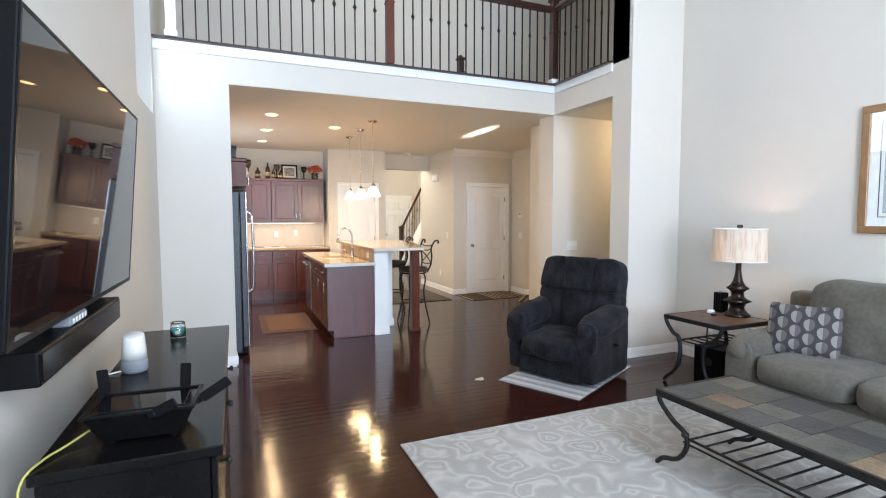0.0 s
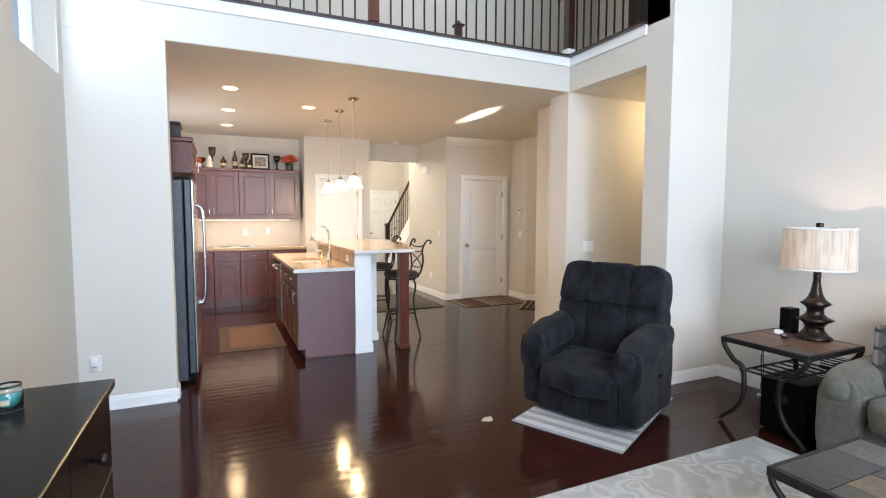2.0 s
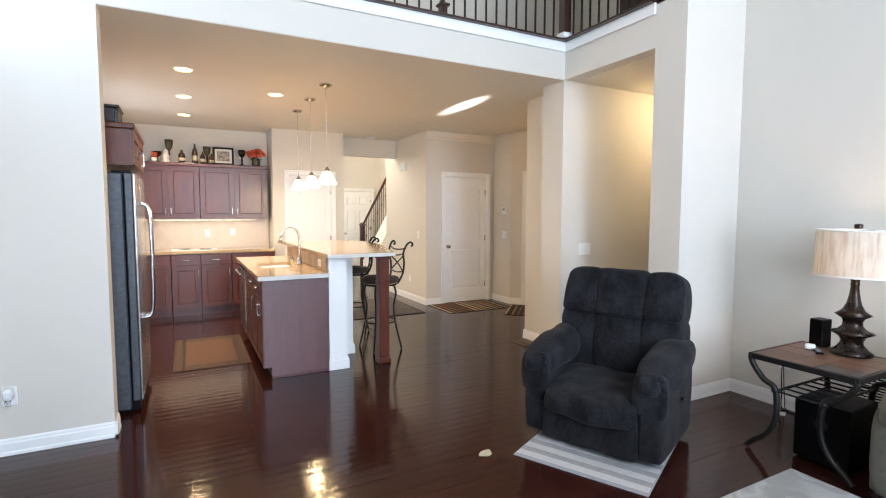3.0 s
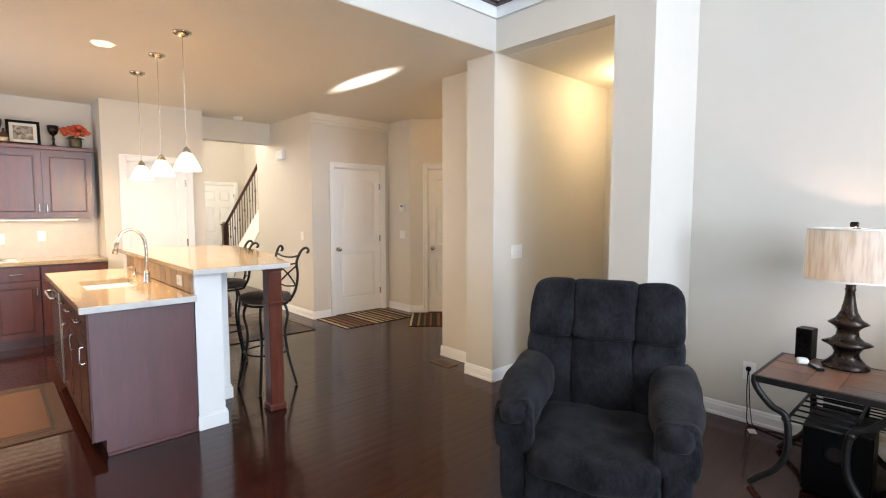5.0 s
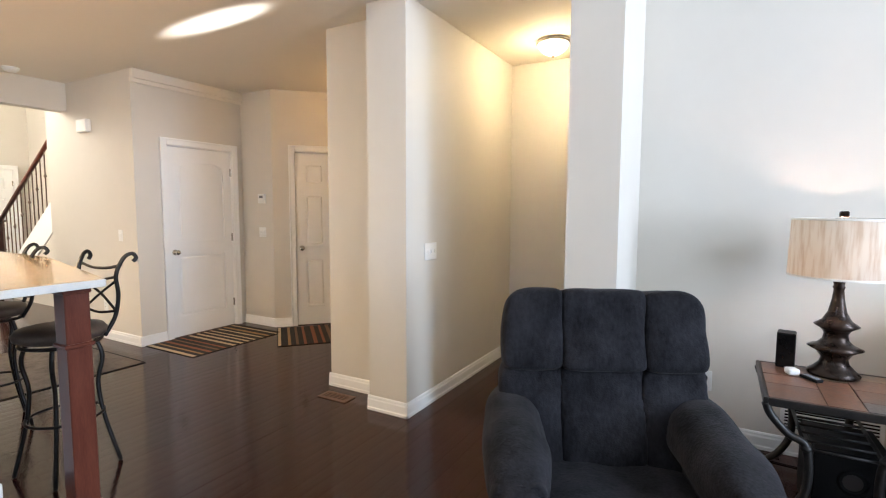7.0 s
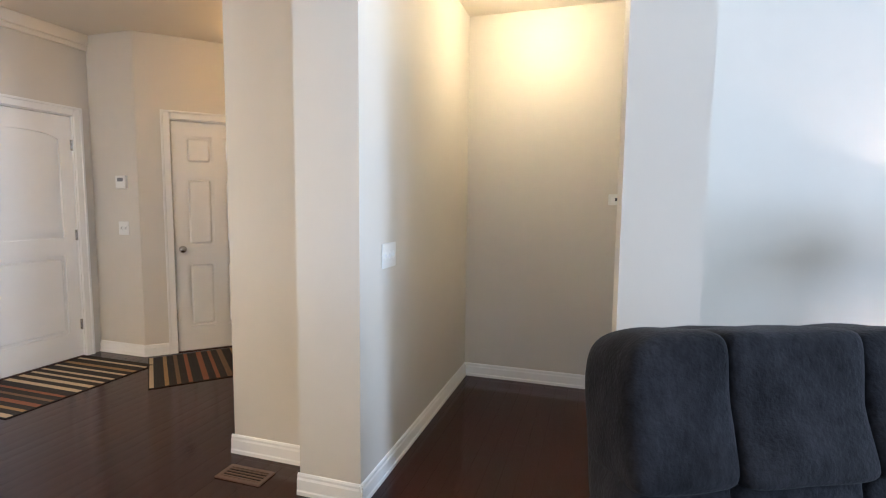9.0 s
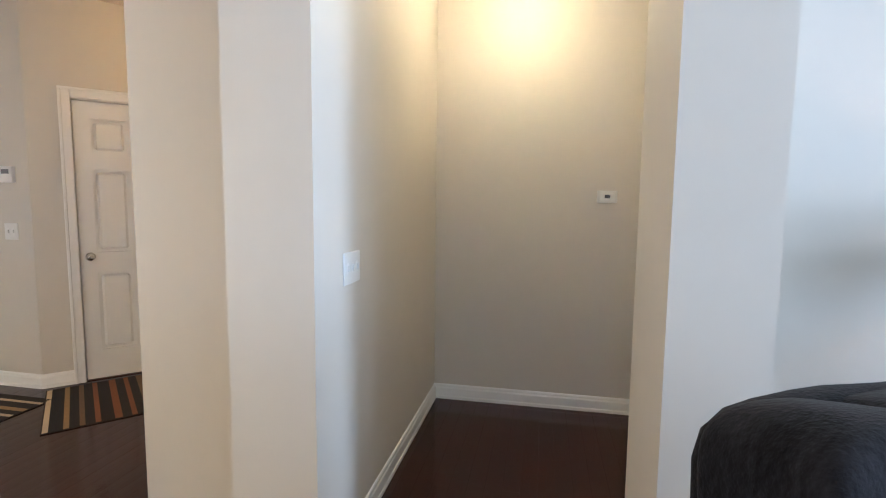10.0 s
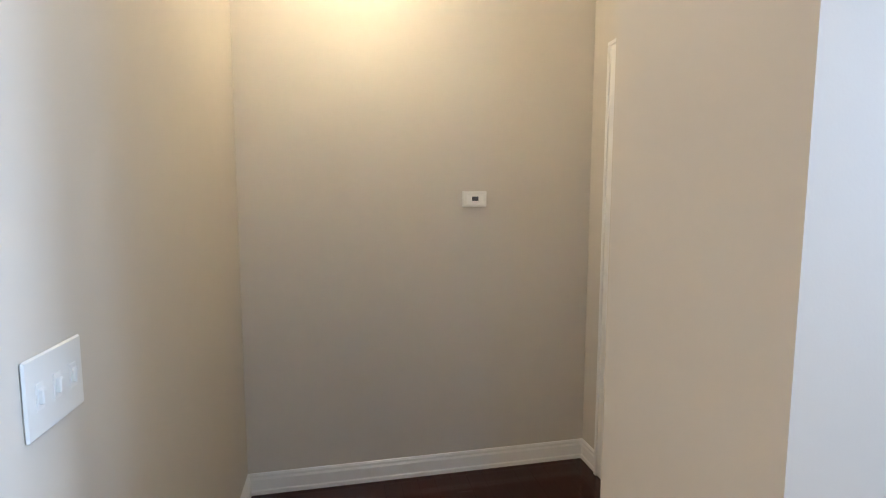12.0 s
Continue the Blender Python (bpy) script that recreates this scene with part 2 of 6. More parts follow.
def shade_material():
    """Linen that lets the bulb's light through."""
    m, nt, b = custom("woven linen lamp shade", 0.9)
    tc = nt.nodes.new("ShaderNodeTexCoord")
    mp = nt.nodes.new("ShaderNodeMapping")
    mp.inputs["Scale"].default_value = (14, 14, 1.5)
    nt.links.new(tc.outputs["Object"], mp.inputs[0])
    n = node(nt, "ShaderNodeTexNoise", Scale=4.0, Detail=5.0)
    nt.links.new(mp.outputs[0], n.inputs["Vector"])
    r = blend(nt, n.outputs["Fac"], (0.70, 0.57, 0.44), (0.86, 0.78, 0.68))
    r.color_ramp.elements[0].position, r.color_ramp.elements[1].position = 0.3, 0.55
    nt.links.new(r.outputs[0], b.inputs["Base Color"])
    tr = nt.nodes.new("ShaderNodeBsdfTranslucent")
    nt.links.new(r.outputs[0], tr.inputs[0])
    mx = nt.nodes.new("ShaderNodeMixShader")
    mx.inputs[0].default_value = 0.45
    nt.links.new(b.outputs[0], mx.inputs[1])
    nt.links.new(tr.outputs[0], mx.inputs[2])
    nt.links.new(mx.outputs[0], nt.nodes["Material Output"].inputs[0])
    return m


def glass_material():
    m, nt, b = custom("clear glass", 0.02)
    b.inputs["Transmission Weight"].default_value = 1.0
    b.inputs["Base Color"].default_value = (0.96, 0.98, 0.98, 1)
    return m


RUG, PILLOW, SHADE, GLASS = rug_material(), pillow_material(), shade_material(), glass_material()
CLOTHS = [material("rug yarn", c, 0.95, second=tuple(x * 0.75 for x in c), scale=60, bump=0.4, bump_scale=220) for c in
          ((0.012, 0.010, 0.009), (0.30, 0.18, 0.075), (0.15, 0.085, 0.045), (0.52, 0.41, 0.27), (0.22, 0.075, 0.033), (0.05, 0.035, 0.024))]
MATGREY = material("silver grey striped mat", (0.33, 0.33, 0.34), 0.9, second=(0.25, 0.25, 0.26), scale=30, bump=0.3)
MATPALE = material("pale mat stripe", (0.52, 0.52, 0.515), 0.9, second=(0.45, 0.45, 0.45), scale=30, bump=0.3)
MATTAN = material("tan woven mat", (0.11, 0.05, 0.025), 0.95, second=(0.075, 0.034, 0.017), scale=60, bump=0.4, bump_scale=220)
MATBROWN = material("brown patterned mat border", (0.075, 0.037, 0.022), 0.95, second=(0.04, 0.02, 0.012), scale=40, detail=6, bump=0.4, bump_scale=200)
BARRUG = material("faded grey floor mat", (0.19, 0.17, 0.15), 0.95, second=(0.10, 0.085, 0.075), scale=9, detail=6, bump=0.3)
RED = material("orange red petals", (0.55, 0.095, 0.03), 0.7, second=(0.4, 0.05, 0.02), scale=20)
LEAF = material("dark green leaves", (0.05, 0.07, 0.03), 0.7, second=(0.03, 0.045, 0.02), scale=20)
AMBER = material("dark bottle glass", (0.035, 0.016, 0.008), 0.12, second=(0.05, 0.02, 0.01), scale=10, coat=0.5)
OLIVE = material("olive goblet glaze", (0.075, 0.065, 0.025), 0.25, second=(0.05, 0.035, 0.02), scale=10)
CERAMIC = material("white ceramic", (0.68, 0.66, 0.62), 0.3, second=(0.6, 0.58, 0.54), scale=14)
TEAL = material("teal candle wax", (0.04, 0.30, 0.29), 0.25, second=(0.03, 0.24, 0.24), scale=10)
YELLOW = material("yellow cable", (0.42, 0.38, 0.10), 0.45, second=(0.34, 0.30, 0.07))
PHOTO = material("photo print", (0.5, 0.45, 0.38), 0.3, second=(0.06, 0.05, 0.05), scale=22, detail=3, fine=0.2)
CREAM = material("cream paper", (0.50, 0.44, 0.32), 0.8, second=(0.34, 0.29, 0.2), scale=30)
VENTWOOD = material("brown wood register", (0.13, 0.075, 0.05), 0.4, second=(0.09, 0.05, 0.033), scale=12, stretch=(6, 1, 1))


# ---- shapes ----
def part(name, bm, mat, parent=None, label="", smooth=False, kind="", category=""):
    me = bpy.data.meshes.new(name)
    bm.normal_update()
    bm.to_mesh(me)
    bm.free()
    for m in mat if isinstance(mat, (list, tuple)) else (mat,):
        me.materials.append(m)
    if smooth:
        me.shade_smooth()
    ob = new(name, me)
    if parent is not None:
        ob.parent = parent
    return tagged(ob, label, category, "", kind)


def thing(name, label, category, place=(0, 0, 0), turn=0, group=""):
    ob = new(name)
    ob.empty_display_size = 0.1
    ob.matrix_world = pose(*place, 0, 0, turn)
    return tagged(ob, label, category, group)


def bx(*boxes, bevel=0.0, seg=1):
    """A mesh of boxes, each (x0, x1, y0, y1, z0, z1)."""
    bm = bmesh.new()
    for x0, x1, y0, y1, z0, z1 in boxes:
        vs = [bm.verts.new(p) for p in ((x0, y0, z0), (x1, y0, z0), (x1, y1, z0), (x0, y1, z0), (x0, y0, z1), (x1, y0, z1), (x1, y1, z1), (x0, y1, z1))]
        for f in ((3, 2, 1, 0), (4, 5, 6, 7), (0, 1, 5, 4), (1, 2, 6, 5), (2, 3, 7, 6), (3, 0, 4, 7)):
            bm.faces.new([vs[i] for i in f])
    if bevel:
        bmesh.ops.bevel(bm, geom=list(bm.edges), offset=bevel, segments=seg, profile=0.6, affect="EDGES")
    return bm


def lathe(profile, seg=32, centre=(0, 0, 0)):
    """A turned shape from (radius, z) pairs, bottom to top."""
    bm = bmesh.new()
    rings = []
    for r, z in profile:
        rings.append([bm.verts.new((centre[0] + r * math.cos(2 * math.pi * i / seg), centre[1] + r * math.sin(2 * math.pi * i / seg), centre[2] + z)) for i in range(seg)])
    for a, b in zip(rings, rings[1:]):
        for i in range(seg):
            bm.faces.new((a[i], a[(i + 1) % seg], b[(i + 1) % seg], b[i]))
    bm.faces.new(rings[0][::-1])
    bm.faces.new(rings[-1])
    return bm


def smooth_path(points, steps=6):
    """A Catmull-Rom line through the points."""
    ps = [Vector(p) for p in points]
    ps = [2 * ps[0] - ps[1], *ps, 2 * ps[-1] - ps[-2]]
    out = []
    for a, b, c, d in zip(ps, ps[1:], ps[2:], ps[3:]):
        for i in range(steps):
            t = i / steps
            out.append(0.5 * (2 * b + (c - a) * t + (2 * a - 5 * b + 4 * c - d) * t * t + (3 * b - 3 * c + d - a) * t ** 3))
    return out + [ps[-2]]


def tube(points, r, seg=8, steps=6, bm=None, flat=1.0, straight=False):
    """A round bar along the points; r: one radius or (start, end)."""
    line = [Vector(p) for p in points] if straight else smooth_path(points, steps)
    bm = bm or bmesh.new()
    r0, r1 = r if isinstance(r, tuple) else (r, r)
    rings, side = [], None
    for i, p in enumerate(line):
        d = (line[min(i + 1, len(line) - 1)] - line[max(i - 1, 0)]).normalized()
        if side is None:
            side = d.orthogonal().normalized()
        side = (side - d * side.dot(d)).normalized()
        up = d.cross(side)
        rad = r0 + (r1 - r0) * i / max(1, len(line) - 1)
        rings.append([bm.verts.new(p + rad * (math.cos(2 * math.pi * k / seg) * side + flat * math.sin(2 * math.pi * k / seg) * up)) for k in range(seg)])
    for a, b in zip(rings, rings[1:]):
        for k in range(seg):
            bm.faces.new((a[k], a[(k + 1) % seg], b[(k + 1) % seg], b[k]))
    bm.faces.new(rings[0][::-1])
    bm.faces.new(rings[-1])
    return bm


def prism(outline, z0, z1, bevel=0.0, axis="z"):
    """An outline (x, y) drawn out from z0 to z1; axis 'y' stands it up as (x, z) along y, 'x' as (y, z) along x."""
    bm = bmesh.new()
    put = {"z": lambda a, b, c: (a, b, c), "y": lambda a, b, c: (a, c, b), "x": lambda a, b, c: (c, a, b)}[axis]
    lo = [bm.verts.new(put(a, b, z0)) for a, b in outline]
    hi = [bm.verts.new(put(a, b, z1)) for a, b in outline]
    n = len(lo)
    bm.faces.new(lo[::-1])
    bm.faces.new(hi)
    for i in range(n):
        bm.faces.new((lo[i], lo[(i + 1) % n], hi[(i + 1) % n], hi[i]))
    bmesh.ops.recalc_face_normals(bm, faces=list(bm.faces))
    if bevel:
        bmesh.ops.bevel(bm, geom=list(bm.edges), offset=bevel, segments=2, affect="EDGES")
    return bm


def cushion(w, d, h, centre=(0, 0, 0), n=12, hard=5.0, ripple=0.008, seed=0, puff=0.12, tilt=0.0):
    """A stuffed block: a rounded box, fuller in the middle, with uneven cloth. tilt: degrees about x."""
    bm = bmesh.new()
    bmesh.ops.create_cube(bm, size=2)
    bmesh.ops.subdivide_edges(bm, edges=list(bm.edges), cuts=n, use_grid_fill=True)
    turn = Matrix.Rotation(radians(tilt), 3, "X")
    for v in bm.verts:
        x, y, z = v.co
        k = (abs(x) ** hard + abs(y) ** hard + abs(z) ** hard) ** (1 / hard)
        q = v.co / k
        p = Vector((q.x * w / 2 * (1 + puff * 0.3 * (1 - y * y) * (1 - z * z)), q.y * d / 2 * (1 + puff * (1 - x * x) * (1 - z * z)), q.z * h / 2 * (1 + puff * (1 - x * x) * (1 - y * y))))
        p += q.normalized() * ripple * noise.noise(Vector((p.x * 7 + seed * 3.1, p.y * 7, p.z * 7 + seed)))
        v.co = turn @ p + Vector(centre)
    return bm


def moved(bm, m):
    bmesh.ops.transform(bm, matrix=m, verts=list(bm.verts))
    return bm


def joined(*bms):
    """Several shapes of one piece in one mesh."""
    out = bmesh.new()
    for b in bms:
        me = bpy.data.meshes.new("joined")
        b.to_mesh(me)
        b.free()
        out.from_mesh(me)
        bpy.data.meshes.remove(me)
    return out


# ---- the large structure ----
XL, XR, YN, YS, KC, TOP = 0.24, 5.265, 5.956, -1.6, 2.73, 5.4


def structure(name, bm, mat, label=""):
    return part(name, bm, mat, None, label, kind="structure")


structure("floor_base", bx((0.04, 5.40, YS - 0.15, 3.6, -0.15, -0.016), (0.04, 8.40, 3.6, 10.6, -0.15, -0.016), (2.5, 6.22, 10.6, 15.35, -0.15, -0.016)), GAP, "dark subfloor under the hardwood boards")
structure("wall_west", bx((0.04, XL, YS, 5.05, 0, TOP), (0.04, XL, 5.85, YN, 0, TOP), (0.04, XL, 5.05, 5.85, 0, 2.38), (0.04, XL, 5.05, 5.85, 3.9, TOP)), WALL,
          "greige painted wall with a small high window")
south = []
for a, b in ((0.04, 0.45), (1.65, 2.15), (3.35, 3.85), (5.05, 5.4)):
    south.append((a, b, YS - 0.15, YS, 0, TOP))
for a, b in ((0.45, 1.65), (2.15, 3.35), (3.85, 5.05)):
    south += [(a, b, YS - 0.15, YS, 0, 0.7), (a, b, YS - 0.15, YS, 2.4, 3.05), (a, b, YS - 0.15, YS, 4.75, TOP)]
structure("wall_south", bx(*south), WALL, "greige painted wall with two rows of tall windows")
structure("wall_east", bx((XR, 5.40, YS, 4.655, 0, TOP)), WALL, "greige painted living room wall")
structure("wall_column", bx((4.58, 5.06, 4.655, 4.928, 0, TOP), (5.06, 5.40, 4.655, 4.70, 0, TOP)), WALL, "painted wall end beside the hall opening")
structure("wall_stub", bx((0.04, 0.864, YN, 6.12, 0, KC)), WALL, "painted wall end beside the kitchen opening")
structure("wall_header", bx((0.04, 4.72, YN, 6.10, KC + 0.004, 3.07), (4.58, 4.72, 4.928, YN, KC + 0.004, 3.07)), WALL, "painted header under the balcony")
structure("wall_pillar", bx((4.58, 6.38, 5.97, 6.28, 0, KC), (4.80, 7.3, 6.28, 6.83, 0, KC)), WALL, "stepped painted wall between kitchen and hall")
structure("wall_hall_end", bx((6.38, 6.5, 4.0, 6.1, 0, KC)), WALL, "greige hall end wall")
structure("wall_hall_south", bx((5.40, 5.46, 4.12, 4.264, 0, KC), (6.14, 6.38, 4.12, 4.264, 0, KC), (5.46, 6.14, 4.12, 4.264, 2.04, KC)), WALL, "greige hall wall with a doorway")
structure("wall_kitchen_west", bx((0.04, XL, 6.12, 8.1, 0, KC), (0.04, XL, 9.3, 10.75, 0, KC), (0.04, XL, 8.1, 9.3, 0, 1.15), (0.04, XL, 8.1, 9.3, 2.15, KC)), WALL)
structure("wall_kitchen_back", bx((XL, 2.5, 10.6, 10.75, 0, KC)), WALL, "greige kitchen wall behind the cabinets")
structure("wall_pantry", bx((2.5, 2.73, 10.08, 10.6, 0, KC), (3.39, 3.60, 10.08, 10.6, 0, KC), (2.73, 3.39, 10.08, 10.6, 2.04, KC)), WALL, "greige wall with the pantry doorway")
structure("wall_foyer_header", bx((3.60, 4.66, 10.45, 10.6, 2.43, KC)), WALL, "painted header over the foyer opening")
structure("wall_chime", bx((4.66, 4.80, 9.21, 10.95, 0, KC)), WALL, "greige wall with a door chime")
structure("wall_door", bx((4.80, 4.985, 9.21, 9.35, 0, KC), (5.765, 5.91, 9.21, 9.35, 0, KC), (4.985, 5.765, 9.21, 9.35, 2.04, KC)), WALL, "greige wall with a panelled door")
structure("wall_thermostat", bx((5.91, 6.04, 8.70, 9.35, 0, KC)), WALL, "greige wall with a thermostat")
structure("wall_corridor", moved(bx((0, 0.245, 0, 0.13, 0, KC), (0.99, 2.02, 0, 0.13, 0, KC), (0.245, 0.99, 0, 0.13, 2.04, KC)), pose(5.91, 8.70, 0, 0, 0, -45)), WALL, "greige slanted corridor wall with a doorway")
structure("wall_corridor_end", bx((7.3, 7.44, 6.3, 7.6, 0, KC)), WALL)
structure("wall_behind_doors", bx((4.8, 8.4, 9.9, 10.0, 0, KC), (8.3, 8.4, 7.0, 9.9, 0, KC), (2.5, 3.6, 10.75, 10.9, 0, KC), (5.4, 6.5, 3.6, 3.7, 0, KC)), WALL)
structure("wall_foyer", bx((2.5, 6.22, 15.2, 15.35, 0, TOP), (2.5, 2.62, 10.6, 15.2, 0, TOP), (6.1, 6.22, 10.6, 15.2, 0, TOP), (2.62, 6.1, 10.6, 10.75, KC, TOP)), WALL, "cream foyer wall")
structure("ceiling_kitchen", bx((0.04, 8.4, 6.10, 10.6, KC, KC + 0.1), (4.72, 5.40, 4.70, 6.10, KC, KC + 0.1), (5.40, 6.5, 4.0, 6.10, KC, KC + 0.1), (0.04, 4.72, YN + 0.005, 6.10, KC, KC + 0.004)), CEIL, "flat painted kitchen ceiling")
structure("ceiling_living", bx((0.04, 8.0, YS - 0.1, 8.5, TOP, TOP + 0.1)), CEIL, "high flat painted ceiling")
structure("ceiling_foyer", bx((2.5, 6.22, 10.6, 15.35, TOP, TOP + 0.1)), CEIL)
structure("upper_floor", bx((0.04, 8.0, 6.10, 8.5, KC + 0.11, 3.06), (4.72, 8.0, 4.70, 6.10, KC + 0.11, 3.06)), CEIL)
structure("wall_upper", bx((0.04, 8.0, 7.9, 8.0, 3.06, TOP), (0.04, XL, YN, 8.0, 3.06, TOP), (6.6, 6.72, 4.8, 8.0, 3.06, TOP), (4.58, 6.72, 4.70, 4.928, 3.06, TOP)), WALL, "cream upper landing wall")

# balcony fascia and base
structure("ledge_trim", bx((XL, 4.58, 5.936, YN, 2.985, 3.074), (4.56, 4.58, 4.928, 5.936, 2.985, 3.074), bevel=0.003), TRIM, "white balcony fascia board")
structure("ledge_cap", bx((XL, 4.6, 5.896, 5.99, 3.074, 3.092), (4.516, 4.60, 4.928, 5.896, 3.074, 3.092), bevel=0.004), DARKWOOD, "dark wood cap on the balcony fascia")


def baseboard(*runs):
    """Moulded white boards along walls: each run (x0, y0, x1, y1), with the room on its left."""
    prof = [(0, 0), (0.016, 0), (0.016, 0.018), (0.012, 0.024), (0.012, 0.072), (0.008, 0.082), (0.008, 0.092), (0.004, 0.1), (0, 0.102)]
    bm = bmesh.new()
    for x0, y0, x1, y1 in runs:
        d = Vector((x1 - x0, y1 - y0, 0)).normalized()
        nrm = Vector((-d.y, d.x, 0))
        ends = []
        for p, s in (((x0, y0, 0), -1), ((x1, y1, 0), 1)):
            ends.append([bm.verts.new(Vector(p) + nrm * a + Vector((0, 0, b)) + d * s * 0.0) for a, b in prof])
        for i in range(len(prof) - 1):
            bm.faces.new((ends[0][i], ends[1][i], ends[1][i + 1], ends[0][i + 1]))
        bm.faces.new(ends[0])
        bm.faces.new(ends[1][::-1])
    bmesh.ops.recalc_face_normals(bm, faces=list(bm.faces))
    return structure("baseboard", bm, TRIM, "white moulded baseboard")


baseboard((XL, YN, XL, YS), (0.864 + 0.016, YN, XL, YN), (0.864, 6.12, 0.864, YN - 0.016))
baseboard((4.58, 4.655 - 0.016, 4.58, 4.928 + 0.016), (4.58, 4.928, 5.06 + 0.016, 4.928), (XR, 4.655, 4.58 - 0.016, 4.655), (XR, YS, XR, 4.655))
baseboard((6.38, 5.97, 4.58 - 0.016, 5.97), (4.58, 5.97 - 0.016, 4.58, 6.28 + 0.01), (4.80, 6.28, 4.80, 6.83 + 0.016), (4.80, 6.83, 7.3, 6.83))
baseboard((6.38, 4.264, 6.38, 5.97), (6.21, 4.264, 6.38, 4.264))
baseboard((4.66, 9.21 - 0.016, 4.66, 10.95), (4.915, 9.21, 4.66 - 0.016, 9.21), (5.91, 8.70, 5.91, 9.21), (6.037, 8.573, 5.904, 8.706))
baseboard((7.3, 6.83, 7.3, 7.4), (5.0, 15.2, 2.62, 15.2))
# the runs above are named with the room on the left of the way along them


def door(name, label, width, place, turn, style="arch", knob_left=True, hinge=True, casing_depth=0.02, height=2.03):
    """A closed panelled door in its white casing; local x along the wall, the room towards -y."""
    d = thing(name, label, "door", place, turn)
    d["kind"] = "structure"
    w = width
    cas = joined(bx((-w / 2 - 0.07, -w / 2, -casing_depth, 0.0, 0, height + 0.08), (w / 2, w / 2 + 0.07, -casing_depth, 0.0, 0, height + 0.08), bevel=0.005),
                 bx((-w / 2, w / 2, -casing_depth, 0.0, height + 0.01, height + 0.08), bevel=0.005),
                 bx((-w / 2 - 0.07, w / 2 + 0.07, -casing_depth - 0.008, 0.0, height + 0.062, height + 0.082), bevel=0.003),
                 bx((-w / 2 - 0.07, -w / 2 - 0.05, -casing_depth - 0.008, 0, 0, height + 0.062), (w / 2 + 0.05, w / 2 + 0.07, -casing_depth - 0.008, 0, 0, height + 0.062), bevel=0.003))
    part("casing", cas, TRIM, d)
    st, t, y0 = 0.105, 0.04, 0.018
    g = 0.004
    if style == "arch":
        rows, cols = [(0.22, 0.88), (1.03, 1.90)], 1
    else:
        rows, cols = [(0.22, 0.80), (0.95, 1.55), (1.67, 1.91)], 2
    slab = [(-w / 2 + g, w / 2 - g, y0 + 0.018, y0 + t, 0.008, height)]
    zs = [0.008] + [z for r in rows for z in r] + [height]
    for a, b in zip(zs[0::2], zs[1::2]):
        slab.append((-w / 2 + g, w / 2 - g, y0, y0 + 0.018, a, b))
    edges = [-w / 2 + g, -w / 2 + st] + ([-0.045, 0.045] if cols == 2 else []) + [w / 2 - st, w / 2 - g]
    for a, b in rows:
        for l, r in zip(edges[0::2], edges[1::2]):
            slab.append((l, r, y0, y0 + 0.018, a, b))
    leaf = part("leaf", bx(*slab), TRIM, d, "white painted door leaf")
    for ri, (a, b) in enumerate(rows):
        for l, r in zip(edges[1::2], edges[2::2]):
            if style == "arch" and ri == 1:
                m = 0.034
                arc = [(l + m, a + m), (r - m, a + m), (r - m, b - 0.07)] + [((l + r) / 2 + (r - l - 2 * m) / 2 * math.cos(math.pi * k / 12), b - 0.07 + 0.052 * math.sin(math.pi * k / 12)) for k in range(1, 12)] + [(l + m, b - 0.07)]
                part("panel", prism(arc, y0 + 0.003, y0 + 0.034, 0.012, axis="y"), TRIM, leaf)
                corner = [(l, b), (l, b - 0.075)] + [((l + r) / 2 - (r - l) / 2 * math.cos(math.pi * k / 12), b - 0.075 + 0.06 * math.sin(math.pi * k / 12)) for k in range(0, 13)] + [(r, b)]
                part("arched_rail", prism(corner[2:-1] + [(r, b), (l, b)], y0, y0 + 0.0185, axis="y"), TRIM, leaf)
            else:
                part("panel", bx((l + 0.012, r - 0.012, y0 + 0.002, y0 + 0.05, a + 0.012, b - 0.012), bevel=0.022), TRIM, leaf)
    kx = -w / 2 + 0.065 if knob_left else w / 2 - 0.065
    kb = joined(moved(lathe([(0.031, 0), (0.031, 0.006), (0.011, 0.010), (0.011, 0.035), (0.024, 0.042), (0.028, 0.055), (0.022, 0.068), (0.008, 0.073)], 20), pose(kx, y0, 0.92, 90, 0, 0)))
    part("knob", kb, CHROME, leaf, "satin nickel knob", smooth=True)
    if hinge:
        hx = w / 2 - 0.004 if knob_left else -w / 2 + 0.004
        for hz in (0.28, 1.05, 1.8):
            part("hinge", joined(lathe([(0.007, -0.045), (0.007, 0.045)], 10, (hx, y0 - 0.006, hz)), bx((hx - 0.014, hx + 0.014, y0 - 0.004, y0 + 0.001, hz - 0.044, hz + 0.044))), CHROME, leaf)
    jam = bx((-w / 2 - 0.02, -w / 2, 0.0, 0.13, 0, height + 0.01), (w / 2, w / 2 + 0.02, 0.0, 0.13, 0, height + 0.01), (-w / 2, w / 2, 0.0, 0.13, height + 0.004, height + 0.01))
    part("jamb", jam, TRIM, d)
    part("threshold", bx((-w / 2, w / 2, 0.005, 0.13, -0.01, 0.006)), DARKWOOD, d)
    return d


door("door_1", "closed white two-panel arched door with nickel knob", 0.775, (5.375, 9.21, 0), 0, "arch")
door("door_2", "closed white six-panel door with nickel knob", 0.735, (6.347, 8.263, 0), -45, "six")
door("door_3", "white panelled door in the hall side wall", 0.675, (5.80, 4.264, 0), 180, "six", hinge=False)
door("door_4", "closed white two-panel pantry door", 0.655, (3.06, 10.08, 0), 0, "arch", knob_left=True)
door("door_5", "white six-panel front door in the foyer", 0.80, (5.42, 15.12, 0), 0, "six")


